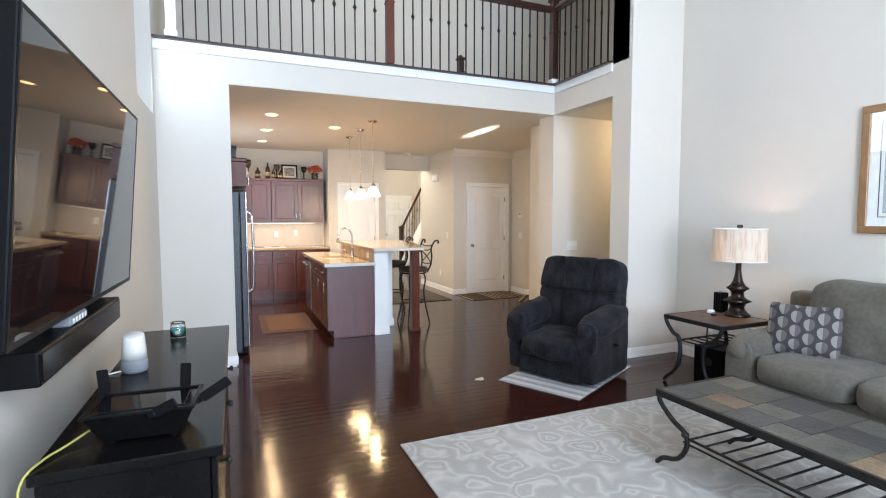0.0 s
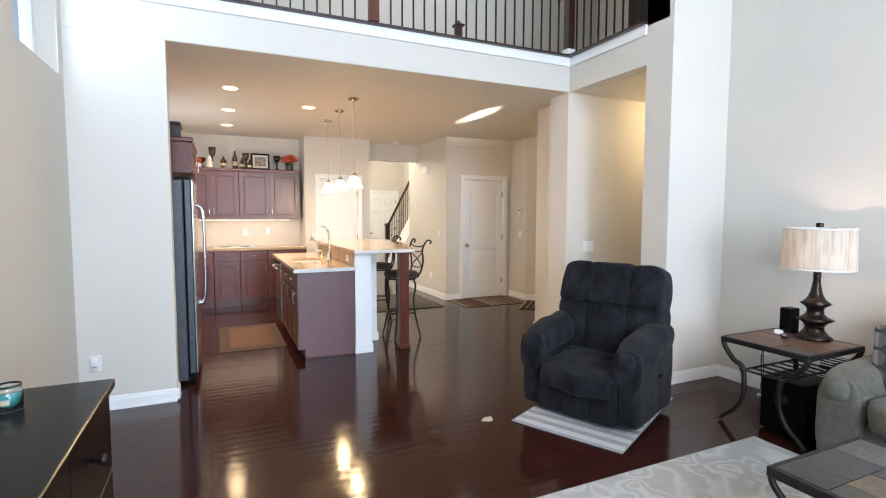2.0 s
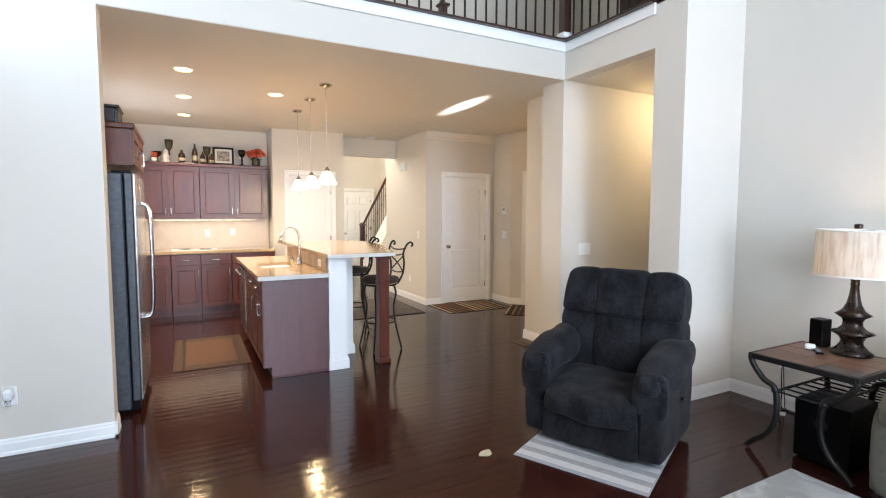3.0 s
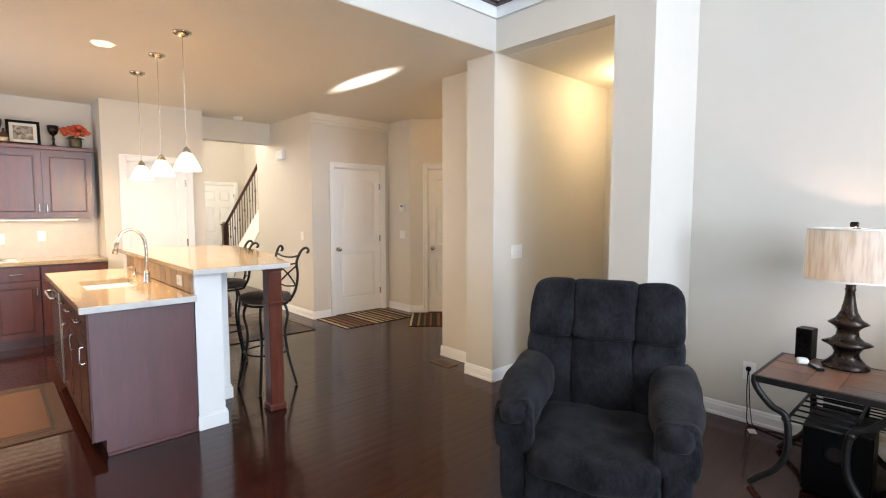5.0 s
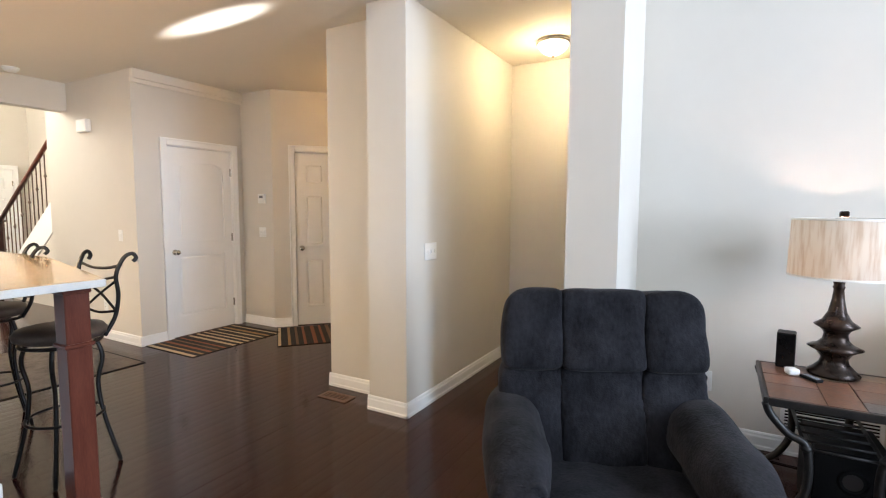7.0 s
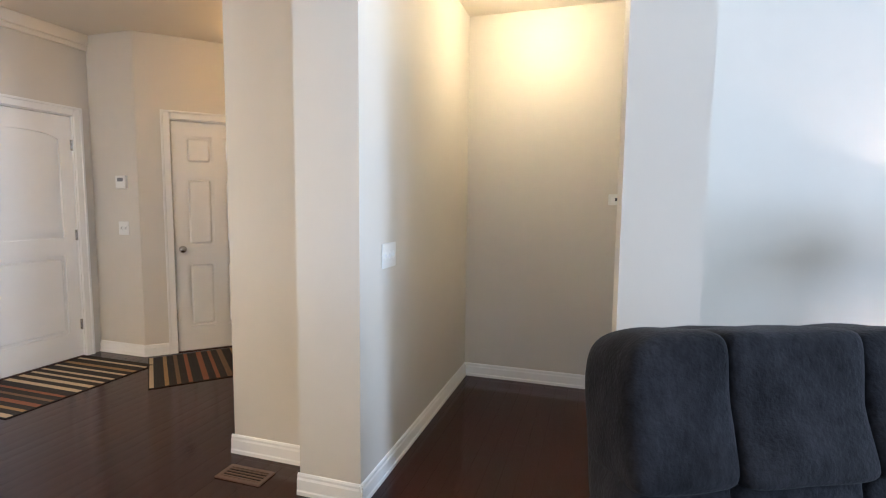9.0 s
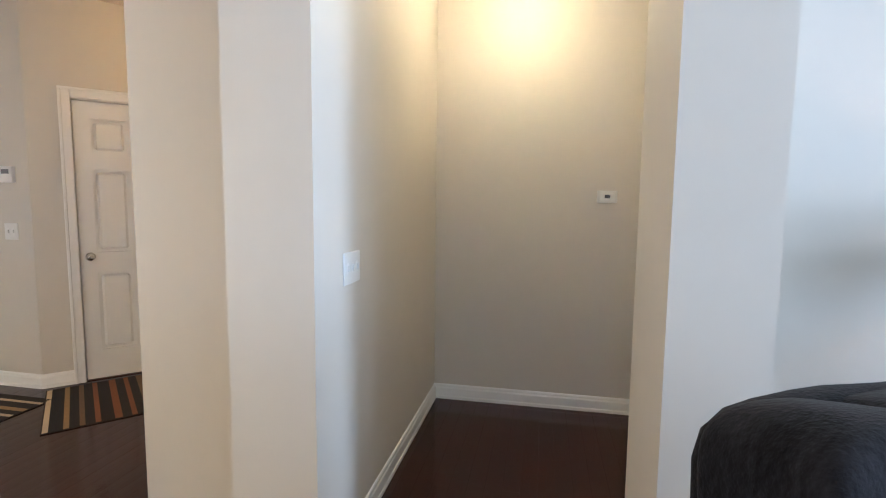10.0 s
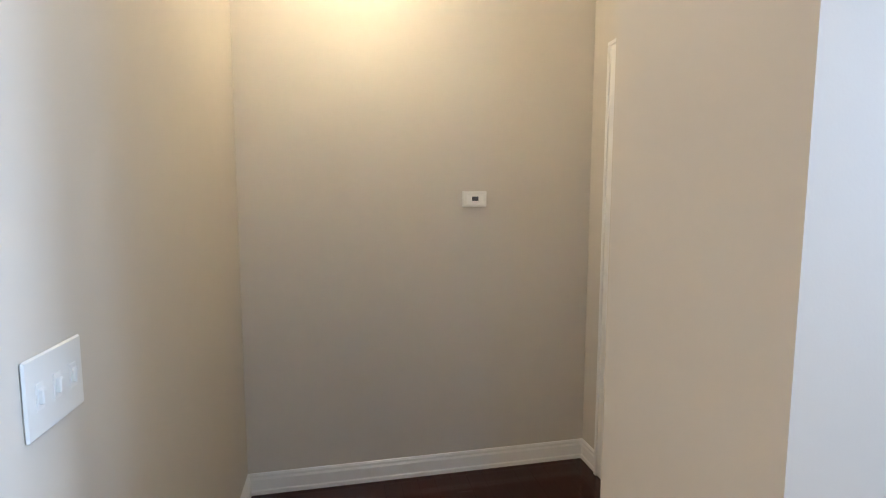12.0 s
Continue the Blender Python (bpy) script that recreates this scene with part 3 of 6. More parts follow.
# ---- windows ----
def window(name, place, turn, w, h, cols, rows, label):
    """A white window set in an opening: frame, muntins, panes; local x along the wall, +y outdoors."""
    o = thing(name, label, "window", place, turn)
    o["kind"] = "structure"
    part("window_frame", bx((-w / 2, -w / 2 + 0.045, 0.02, 0.09, 0, h), (w / 2 - 0.045, w / 2, 0.02, 0.09, 0, h), (-w / 2 + 0.045, w / 2 - 0.045, 0.02, 0.09, 0, 0.045), (-w / 2 + 0.045, w / 2 - 0.045, 0.02, 0.09, h - 0.045, h)), TRIM, o)
    for i in range(1, cols):
        x = -w / 2 + w * i / cols
        part("mullion", bx((x - 0.012, x + 0.012, 0.035, 0.075, 0.045, h - 0.045)), TRIM, o)
    for j in range(1, rows):
        z = h * j / rows
        part("meeting_rail", bx((-w / 2 + 0.045, w / 2 - 0.045, 0.03, 0.08, z - 0.018, z + 0.018)), TRIM, o)
    p = part("pane", bx((-w / 2 + 0.04, w / 2 - 0.04, 0.052, 0.056, 0.04, h - 0.04)), GLASS, o)
    p.visible_shadow = False
    part("window_sill", bx((-w / 2, w / 2, -0.03, 0.02, -0.0, 0.02), bevel=0.004), TRIM, o)
    return o


window("window_1", (XL - 0.1, 5.45, 2.38), 90, 0.80, 1.52, 1, 1, "bright white framed high window")
# unseen window, added to carry the kitchen's fill light
window("window_8", (XL - 0.1, 8.7, 1.15), 90, 1.2, 1.0, 2, 1, "unseen white framed window added for kitchen fill light")
for k, wx in enumerate((1.05, 2.75, 4.45)):
    window("window_%d" % (k + 2), (wx, YS - 0.02, 0.7), 180, 1.2, 1.7, 1, 2, "white framed sash window")
    window("window_%d" % (k + 5), (wx, YS - 0.02, 3.05), 180, 1.2, 1.7, 1, 2, "white framed upper sash window")


# ---- small wall fittings ----
def plate(name, label, category, place, turn, w, h, gangs=1, style="switch"):
    """A wall plate with its rockers or sockets; faces local -y."""
    o = thing(name, label, category, place, turn)
    part("cover", bx((-w / 2, w / 2, -0.006, 0.0, -h / 2, h / 2), bevel=0.003), PLASTIC_W, o)
    for g in range(gangs):
        x = (g - (gangs - 1) / 2) * 0.046
        if style == "switch":
            part("rocker", bx((x - 0.005, x + 0.005, -0.014, -0.006, -0.012, 0.012), bevel=0.002), PLASTIC_W, o)
            part("switch_slot", bx((x - 0.009, x + 0.009, -0.0075, -0.006, -0.02, 0.02)), TRIM, o)
        else:
            for z in (-0.02, 0.02):
                part("socket", joined(lathe([(0.015, 0), (0.015, 0.002)], 14)), TRIM, o).matrix_local = pose(x, -0.006, z, 90)
                part("slot", bx((x - 0.007, x - 0.005, -0.0088, -0.0085, z - 0.004, z + 0.005), (x + 0.005, x + 0.007, -0.0088, -0.0085, z - 0.004, z + 0.005)), PLASTIC_B, o)
    return o


plate("light_switch", "white three-gang light switch on the hall wall", "switch", (4.885, 5.97, 1.098), 0, 0.158, 0.12, 3)
plate("light_switch", "white two-gang light switch beside the corridor", "switch", (5.91, 8.875, 1.11), -90, 0.116, 0.116, 2)
plate("light_switch", "white single light switch on the greige wall", "switch", (4.66, 9.50, 1.11), -90, 0.075, 0.116, 1)
plate("wall_outlet", "white outlet on the kitchen backsplash", "outlet", (1.60, 10.592, 1.14), 0, 0.075, 0.116, 1, "socket")
plate("wall_outlet", "white outlet on the kitchen backsplash", "outlet", (1.96, 10.592, 1.16), 0, 0.075, 0.116, 1, "socket")
plate("wall_outlet", "white outlet low on the living room wall", "outlet", (XR, 4.24, 0.36), -90, 0.078, 0.125, 1, "socket")
plate("wall_outlet", "white outlet near the kitchen opening", "outlet", (0.345, YN, 0.36), 0, 0.075, 0.116, 1, "socket")
plate("wall_outlet", "white outlet low on the chime wall", "outlet", (4.66, 9.85, 0.36), -90, 0.075, 0.116, 1, "socket")
freshener = thing("air_freshener", "white plug-in air freshener in the outlet", "air freshener", (0.345, YN - 0.009, 0.38))
part("housing", cushion(0.05, 0.05, 0.07, (0, -0.026, 0), 5, 4), PLASTIC_W, freshener, smooth=True)
part("refill", lathe([(0.012, -0.07), (0.015, -0.06), (0.015, -0.035)], 12, (0, -0.03, 0)), GLASS, freshener, smooth=True)

thermostat = thing("thermostat", "white square thermostat with a small grey display", "thermostat", (5.91, 8.865, 1.50), -90)
part("body", bx((-0.055, 0.055, -0.026, 0, -0.055, 0.055), bevel=0.006, seg=2), PLASTIC_W, thermostat)
part("display", bx((-0.03, 0.03, -0.0285, -0.0262, 0.005, 0.035)), GREY_CLOTH, thermostat)
hallstat = thing("hall_thermostat", "small white rectangular wall control with black display", "thermostat", (6.38, 4.883, 1.387), -90)
part("body", bx((-0.06, 0.06, -0.022, 0, -0.038, 0.038), bevel=0.005, seg=2), PLASTIC_W, hallstat)
part("bezel", bx((-0.042, 0.042, -0.026, -0.022, -0.022, 0.022), bevel=0.002), TRIM, hallstat)
part("display", bx((-0.016, 0.016, -0.0285, -0.0262, -0.009, 0.012)), FRIDGE_SIDE, hallstat)
chime = thing("door_chime", "white plastic door chime box high on the wall", "door chime", (4.66, 10.06, 2.245), -90)
part("cover", bx((-0.10, 0.10, -0.055, 0, -0.065, 0.065), bevel=0.01, seg=2), PLASTIC_W, chime)
part("grille", bx(*[(-0.07, 0.07, -0.058, -0.055, z, z + 0.004) for z in (-0.04, -0.02, 0.0, 0.02, 0.04)]), TRIM, chime)
smoke = thing("smoke_detector", "round white smoke detector on the kitchen ceiling", "smoke detector", (4.1, 10.2, KC))
part("base", lathe([(0.068, -0.012), (0.07, 0)], 28), PLASTIC_W, smoke, smooth=True)
part("dome", lathe([(0.012, -0.042), (0.045, -0.038), (0.06, -0.024), (0.062, -0.012)], 28), PLASTIC_W, smoke, smooth=True)


def register(name, label, place, turn, w, h, wall=False):
    """A slatted air register: flat on the floor, or upright on a wall facing local -y."""
    o = thing(name, label, "vent", place, turn)
    mat = PLASTIC_W if wall else VENTWOOD
    f = 0.02
    def b(x0, x1, z0, z1, d0, d1):
        return (x0, x1, -d1, -d0, z0, z1) if wall else (x0, x1, z0 - h / 2, z1 - h / 2, d0, d1)
    part("frame", bx(b(-w / 2, w / 2, 0, f, 0, 0.006), b(-w / 2, w / 2, h - f, h, 0, 0.006), b(-w / 2, -w / 2 + f, f, h - f, 0, 0.006), b(w / 2 - f, w / 2, f, h - f, 0, 0.006)), mat, o)
    part("backing", bx(b(-w / 2 + f, w / 2 - f, f, h - f, 0.0, 0.0015)), PLASTIC_B, o)
    n = int((h - 2 * f) / 0.018)
    for i in range(n):
        z = f + (i + 0.5) * (h - 2 * f) / n
        part("slat", bx(b(-w / 2 + f, w / 2 - f, z - 0.004, z + 0.004, 0.0015, 0.005)), mat, o)
    return o


register("floor_register", "brown wood slatted floor register in the hardwood", (4.625, 6.625, 0.0), 90, 0.26, 0.125)
register("wall_register", "white slatted return vent low on the living room wall", (XR, 3.62, 0.14), -90, 0.46, 0.30, True)


# ---- balcony ----
railing = thing("balcony_railing", "dark wood handrail with black iron balusters on the balcony", "railing", (0, 0, 3.092))
part("handrail", joined(bx((XL, 4.50, 5.885, 5.95, 0.86, 0.91), bevel=0.015, seg=2), bx((XL, 4.50, 5.897, 5.938, 0.84, 0.86))), DARKWOOD, railing)
part("handrail", joined(bx((4.50, 4.565, 4.93, 5.87, 0.86, 0.91), bevel=0.015, seg=2), bx((4.51, 4.555, 4.93, 5.87, 0.84, 0.86))), DARKWOOD, railing)


def baluster(knot):
    b = bx((-0.0065, 0.0065, -0.0065, 0.0065, 0, 0.845))
    if knot:
        b = joined(b, lathe([(0.007, 0.50), (0.021, 0.525), (0.021, 0.532), (0.007, 0.557)], 4))
    return b


knot_mesh = part("baluster", baluster(True), IRON, railing)
plain_mesh = part("baluster", baluster(False), IRON, railing)
knot_mesh.location, plain_mesh.location = (0.600, 5.918, 0), (0.495, 5.918, 0)
spots = [(0.495 + 0.1055 * i, 5.918, i) for i in range(2, 38)] + [(4.533, 5.80 - 0.105 * i, i) for i in range(9)]
for x, y, i in spots:
    if min(abs(x - p) for p in (0.40, 2.45)) < 0.06 and y > 5.9:
        continue
    o = new("baluster", (knot_mesh if i % 2 else plain_mesh).data)
    o.parent, o.location = railing, (x, y, 0)


def newel(name, label, place, h, w, mat, collar=True):
    o = thing(name, label, "post", place)
    part("shaft", bx((-w / 2, w / 2, -w / 2, w / 2, 0, h), bevel=0.004), mat, o)
    part("band", bx((-w / 2 - 0.008, w / 2 + 0.008, -w / 2 - 0.008, w / 2 + 0.008, h * 0.62, h * 0.62 + 0.018), bevel=0.005), mat, o)
    part("cap", joined(bx((-w / 2 - 0.02, w / 2 + 0.02, -w / 2 - 0.02, w / 2 + 0.02, h, h + 0.025), bevel=0.006), lathe([(w * 0.62, h + 0.025), (w * 0.5, h + 0.05), (0.005, h + 0.07)], 4)), mat, o)
    if collar:
        part("base_collar", bx((-w / 2 - 0.012, w / 2 + 0.012, -w / 2 - 0.012, w / 2 + 0.012, 0, 0.05), bevel=0.006), TRIM, o, "white base collar")
    return o


newel("newel_post", "reddish wood newel post in the balcony railing", (2.45, 5.918, 3.092), 1.0, 0.082, POSTWOOD, False)
newel("newel_post", "dark wood corner newel with white base collar", (4.533, 5.918, 3.092), 0.98, 0.082, DARKWOOD)
newel("newel_post", "white newel against the wall at the balcony end", (0.40, 5.918, 3.092), 1.0, 0.085, TRIM)
newel("stair_post", "dark wood post standing back on the upper landing", (3.62, 6.65, 3.06), 0.42, 0.07, DARKWOOD, False)
updoor = thing("upper_door", "dark brown panelled door on the upper landing", "door", (6.597, 6.75, 3.06), -90)
part("leaf", bx((-0.42, 0.42, -0.04, 0, 0, 2.03)), DARKWOOD, updoor)
for px in (-0.2, 0.2):
    for pz in (0.2, 1.05):
        part("panel", bx((px - 0.14, px + 0.14, -0.05, -0.04, pz, pz + 0.75), bevel=0.008), DARKWOOD, updoor)
part("handle", lathe([(0.028, 0), (0.012, 0.02), (0.026, 0.05), (0.01, 0.06)], 16), BRONZE, updoor, smooth=True).matrix_local = pose(-0.35, -0.04, 0.95, 90)


# ---- living room: media wall ----
tv = thing("television", "large black wall-mounted flat television tilted downward", "television", (0.345, 3.085, 1.565), 90)
TVT = pose(0, 0, 0, 4.5)
TW, TH = 1.58, 0.875
part("housing", moved(bx((-TW / 2, TW / 2, -0.03, 0.035, -TH / 2, TH / 2), bevel=0.006, seg=2), TVT), PLASTIC_B, tv)
part("bezel", moved(bx((-TW / 2, TW / 2, -0.034, -0.030, -TH / 2, -TH / 2 + 0.018), (-TW / 2, TW / 2, -0.034, -0.030, TH / 2 - 0.011, TH / 2), (-TW / 2, -TW / 2 + 0.011, -0.034, -0.030, -TH / 2 + 0.018, TH / 2 - 0.011),
     (TW / 2 - 0.011, TW / 2, -0.034, -0.030, -TH / 2 + 0.018, TH / 2 - 0.011)), TVT), PLASTIC_B, tv)
part("screen", moved(bx((-TW / 2 + 0.011, TW / 2 - 0.011, -0.0325, -0.0305, -TH / 2 + 0.018, TH / 2 - 0.011)), TVT), SCREEN, tv)
part("wall_mount", bx((-0.3, 0.3, 0.035, 0.094, -0.2, 0.2)), IRON, tv)
sbar = thing("soundbar", "long black soundbar mounted under the television", "soundbar", (0.30, 3.01, 0.98), 90)
part("cabinet", bx((-0.54, 0.54, -0.055, 0.045, 0, 0.105), bevel=0.008, seg=2), PLASTIC_B, sbar)
part("grille", bx((-0.52, 0.52, -0.058, -0.0552, 0.012, 0.093)), BLACKWOOD, sbar)
part("wall_bracket", bx((-0.3, 0.3, 0.045, 0.059, 0.02, 0.09)), IRON, sbar)
box_ = thing("streaming_box", "small grey patterned device resting on the soundbar", "media box", (0.315, 2.92, 1.085), 90)
part("case", bx((-0.10, 0.10, -0.03, 0.03, 0, 0.035), bevel=0.006), GREY_CLOTH, box_)
for k in range(5):
    part("button", bx((-0.085 + 0.037 * k, -0.065 + 0.037 * k, -0.033, -0.03, 0.008, 0.027), bevel=0.002), PLASTIC_W, box_)

CZ = 0.86
console = thing("media_console", "black lacquered media console with a glossy flat top", "console", (0.55, 2.86, 0), 90)
part("top", bx((-0.70, 0.90, -0.285, 0.14, CZ - 0.03, CZ), bevel=0.004), BLACKWOOD, console)
part("body", bx((-0.68, 0.88, -0.25, 0.13, 0.07, CZ - 0.03)), BLACKWOOD, console)
part("plinth", bx((-0.66, 0.86, -0.22, 0.12, 0, 0.07)), BLACKWOOD, console)
for k in range(3):
    x0 = -0.675 + k * 0.518
    d = part("drawer_front", bx((x0, x0 + 0.51, -0.27, -0.251, 0.55, CZ - 0.04), bevel=0.004), BLACKWOOD, console)
    part("drawer_knob", moved(lathe([(0.006, 0), (0.006, 0.014), (0.015, 0.02), (0.013, 0.03), (0.004, 0.033)], 14), pose(x0 + 0.255, -0.27, 0.69, 90)), IRON, d, smooth=True)
    d = part("door_front", bx((x0, x0 + 0.51, -0.27, -0.251, 0.08, 0.54), bevel=0.004), BLACKWOOD, console)
    part("inset_panel", bx((x0 + 0.07, x0 + 0.44, -0.2725, -0.2705, 0.15, 0.47)), SCREEN, d)

spk_ = thing("smart_speaker", "white rounded smart speaker with grey fabric base", "speaker", (0.50, 2.99, CZ))
part("fabric_base", lathe([(0.040, 0), (0.046, 0.01), (0.047, 0.03), (0.045, 0.055)], 32), GREY_CLOTH, spk_, "grey fabric base", smooth=True)
top = lathe([(0.045, 0.055), (0.0415, 0.10), (0.037, 0.142), (0.033, 0.146), (0.004, 0.146)], 32)
for v in top.verts:
    if v.co.z > 0.1:
        v.co.z += v.co.y * 0.25
part("shell", top, CERAMIC, spk_, smooth=True)
jar_ = thing("candle_jar", "teal candle in a clear glass jar", "candle", (0.60, 3.55, CZ))
part("wax", lathe([(0.030, 0.006), (0.032, 0.05)], 24), TEAL, jar_, "teal wax", smooth=True)
part("jar", lathe([(0.034, 0), (0.036, 0.004), (0.036, 0.055), (0.031, 0.066), (0.033, 0.068), (0.033, 0.078), (0.029, 0.078), (0.029, 0.066), (0.034, 0.054), (0.034, 0.006)], 24), GLASS, jar_, smooth=True)
part("label", bx((-0.009, 0.012, -0.0375, -0.0362, 0.024, 0.040)), CREAM, jar_, "small cream label")

router = thing("wifi_router", "black tapered wireless router with four flat antennas", "router", (0.635, 2.34, CZ), -4)


def frustum(w0, d0, w1, d1, z0, z1):
    """A box that tapers from (w0, d0) below to (w1, d1) above."""
    bm = bx((-0.5, 0.5, -0.5, 0.5, z0, z1))
    for v in bm.verts:
        low = abs(v.co.z - z0) < 1e-6
        v.co.x *= w0 if low else w1
        v.co.y *= d0 if low else d1
    bmesh.ops.bevel(bm, geom=list(bm.edges), offset=0.004, segments=1, affect="EDGES")
    return bm


part("case", frustum(0.19, 0.12, 0.265, 0.185, 0.004, 0.085), BLACKWOOD, router)
part("rim", bx((-0.136, 0.136, 0.084, 0.096, 0.083, 0.091), (-0.136, 0.136, -0.096, -0.084, 0.083, 0.091), (-0.136, -0.124, -0.084, 0.084, 0.083, 0.091), (0.124, 0.136, -0.084, 0.084, 0.083, 0.091), bevel=0.002), PLASTIC_B, router)
part("raised_panel", bx((-0.105, 0.105, -0.06, 0.06, 0.084, 0.088), bevel=0.0015), SCREEN, router)
for sx, sy, lean, tip, ln in ((-0.125, 0.09, -4, 0, 0.085), (0.085, 0.09, 3, 0, 0.085), (0.135, -0.02, 58, 0, 0.10), (0.03, -0.097, 62, 12, 0.075)):
    part("antenna", joined(bx((-0.015, 0.015, -0.004, 0.004, 0.012, ln), bevel=0.003), bx((-0.008, 0.008, -0.006, 0.006, -0.006, 0.014), bevel=0.002)), PLASTIC_B, router).matrix_local = pose(sx, sy, 0.078, tip, lean, 0)
for k in range(4):
    part("foot", lathe([(0.010, 0), (0.010, 0.006)], 10, ((-0.075, 0.075)[k % 2], (-0.045, 0.045)[k // 2], 0)), PLASTIC_B, router)
cable = thing("network_cable", "yellow network cable running down behind the console", "cable", (0, 0, 0))
part("wire", tube([(0.545, 2.36, CZ + 0.035), (0.51, 2.345, CZ + 0.03), (0.46, 2.29, CZ + 0.012), (0.425, 2.22, CZ + 0.008), (0.405, 2.15, CZ - 0.01), (0.40, 2.14, CZ - 0.1), (0.39, 2.14, 0.4), (0.38, 2.14, 0.004)], 0.003, 8), YELLOW, cable, smooth=True)
wire2 = thing("power_cord", "thin white power cord of the smart speaker", "cable", (0, 0, 0))
part("wire", tube([(0.46, 2.99, CZ + 0.006), (0.42, 2.97, CZ + 0.004), (0.395, 2.98, CZ - 0.01), (0.37, 3.0, CZ - 0.2), (0.36, 3.02, 0.01)], 0.003, 8), PLASTIC_W, wire2, smooth=True)

# ---- living room: seating ----
rug = thing("area_rug", "cream area rug with a silver scrolling leaf pattern", "rug", (0, 0, 0))
part("weave", bx((1.82, 4.33, 0.35, 3.70, 0.0005, 0.011), bevel=0.004), RUG, rug)
mat_ = thing("floor_mat", "silver grey striped mat under the recliner", "mat", (3.375, 3.875, 0), 27.0)
part("weave", bx((0, 1.18, 0, 0.775, 0.0005, 0.008), bevel=0.003), MATGREY, mat_)
for k in range(10):
    part("stripe", bx((0.03 + 0.115 * k, 0.088 + 0.115 * k, 0.008, 0.767, 0.008, 0.0092)), MATPALE, mat_)

rec = thing("recliner", "charcoal plush recliner with tufted back and padded arms", "recliner", (3.855, 4.557, 0.0085), -66)
part("base", bx((-0.25, 0.25, -0.36, 0.22, 0.0, 0.09), bevel=0.01), PLASTIC_B, rec)
part("seat_frame", bx((-0.29, 0.29, -0.40, 0.24, 0.08, 0.30), bevel=0.03, seg=2), RECLINER, rec, smooth=True)
for k, (cx, cw) in enumerate(((-0.195, 0.205), (0.0, 0.225), (0.195, 0.205))):
    part("footrest_panel", cushion(cw, 0.11, 0.245, (cx, -0.445, 0.16), 12, 9, 0.008, 30 + k, 0.05), RECLINER, rec, smooth=True)
part("seat", cushion(0.60, 0.67, 0.18, (0, -0.205, 0.305), 24, 7, 0.018, 2, 0.13, 3), RECLINER, rec, smooth=True)


def gathered(bm, x0, z0, reach, deep=0.006, ways=9):
    """Puckers in the cloth that fan out below a seam."""
    for v in bm.verts:
        d = math.hypot(v.co.x - x0, v.co.z - z0)
        if d < reach:
            a = math.atan2(v.co.z - z0, v.co.x - x0)
            v.co.y += deep * math.sin(a * ways) * (1 - d / reach) * min(1, d / 0.03)
    return bm


for s in (-1, 1):
    arm = part("arm", cushion(0.135, 0.73, 0.52, (s * 0.355, -0.125, 0.30), 14, 13, 0.007, 5 + s, 0.03), RECLINER, rec, smooth=True)
    part("arm_pad", cushion(0.225, 0.72, 0.20, (s * 0.352, -0.135, 0.535), 24, 3.0, 0.015, 8 + s, 0.14, 6), RECLINER, arm, smooth=True)
    front = cushion(0.180, 0.085, 0.25, (s * 0.352, -0.462, 0.435), 18, 5, 0.010, 11 + s, 0.06)
    part("arm_front", gathered(front, s * 0.352, 0.55, 0.17, 0.008, 15), RECLINER, arm, smooth=True)
    part("arm_welt", tube([(s * 0.352 - 0.076, -0.488, 0.325), (s * 0.352 - 0.09, -0.490, 0.43), (s * 0.352 - 0.07, -0.490, 0.525), (s * 0.352, -0.490, 0.56), (s * 0.352 + 0.07, -0.490, 0.525), (s * 0.352 + 0.09, -0.490, 0.43), (s * 0.352 + 0.076, -0.488, 0.325)], 0.006, 8), RECLINER, arm, smooth=True)
part("back_shell", cushion(0.74, 0.14, 0.80, (0, 0.215, 0.62), 10, 7, 0.006, 3, 0.05, -11), RECLINER, rec, smooth=True)
for k, (cx, cw) in enumerate(((-0.276, 0.246), (0.0, 0.326), (0.276, 0.246))):
    head = cushion(cw, 0.235, 0.315, (0, 0, 0), 24, (9.0, 14, 9.0)[k], 0.010, 40 + k, 0.06)
    for v in head.verts:
        low = max(0.0, -v.co.z / 0.157)
        v.co.y -= 0.022 * low if v.co.y < 0 else 0
        outer = (-1, 0, 1)[k] * v.co.x
        if outer > 0:
            v.co.x *= 1 - 0.16 * max(0.0, v.co.z / 0.157) ** 2
            v.co.z -= 0.03 * (outer / 0.123) ** 3 * max(0.0, v.co.z / 0.157)
    part("upper_back_cushion", moved(head, pose(cx, 0.155, 0.893, -12)), RECLINER, rec, smooth=True)
for k, (cx, cw) in enumerate(((-0.278, 0.252), (0.0, 0.322), (0.278, 0.252))):
    low = cushion(cw, 0.21, 0.47, (cx, 0.095, 0.55), 26, (8, 12, 8)[k], 0.018, 50 + k, 0.08, -10)
    gathered(low, cx - 0.15, 0.60, 0.13, 0.007, 13)
    part("lower_back_cushion", gathered(low, cx + 0.15, 0.66, 0.13, 0.007, 13), RECLINER, rec, smooth=True)
part("lever", tube([(0.42, 0.02, 0.30), (0.435, -0.03, 0.31), (0.435, -0.10, 0.33)], 0.008, 8), PLASTIC_B, rec, smooth=True)

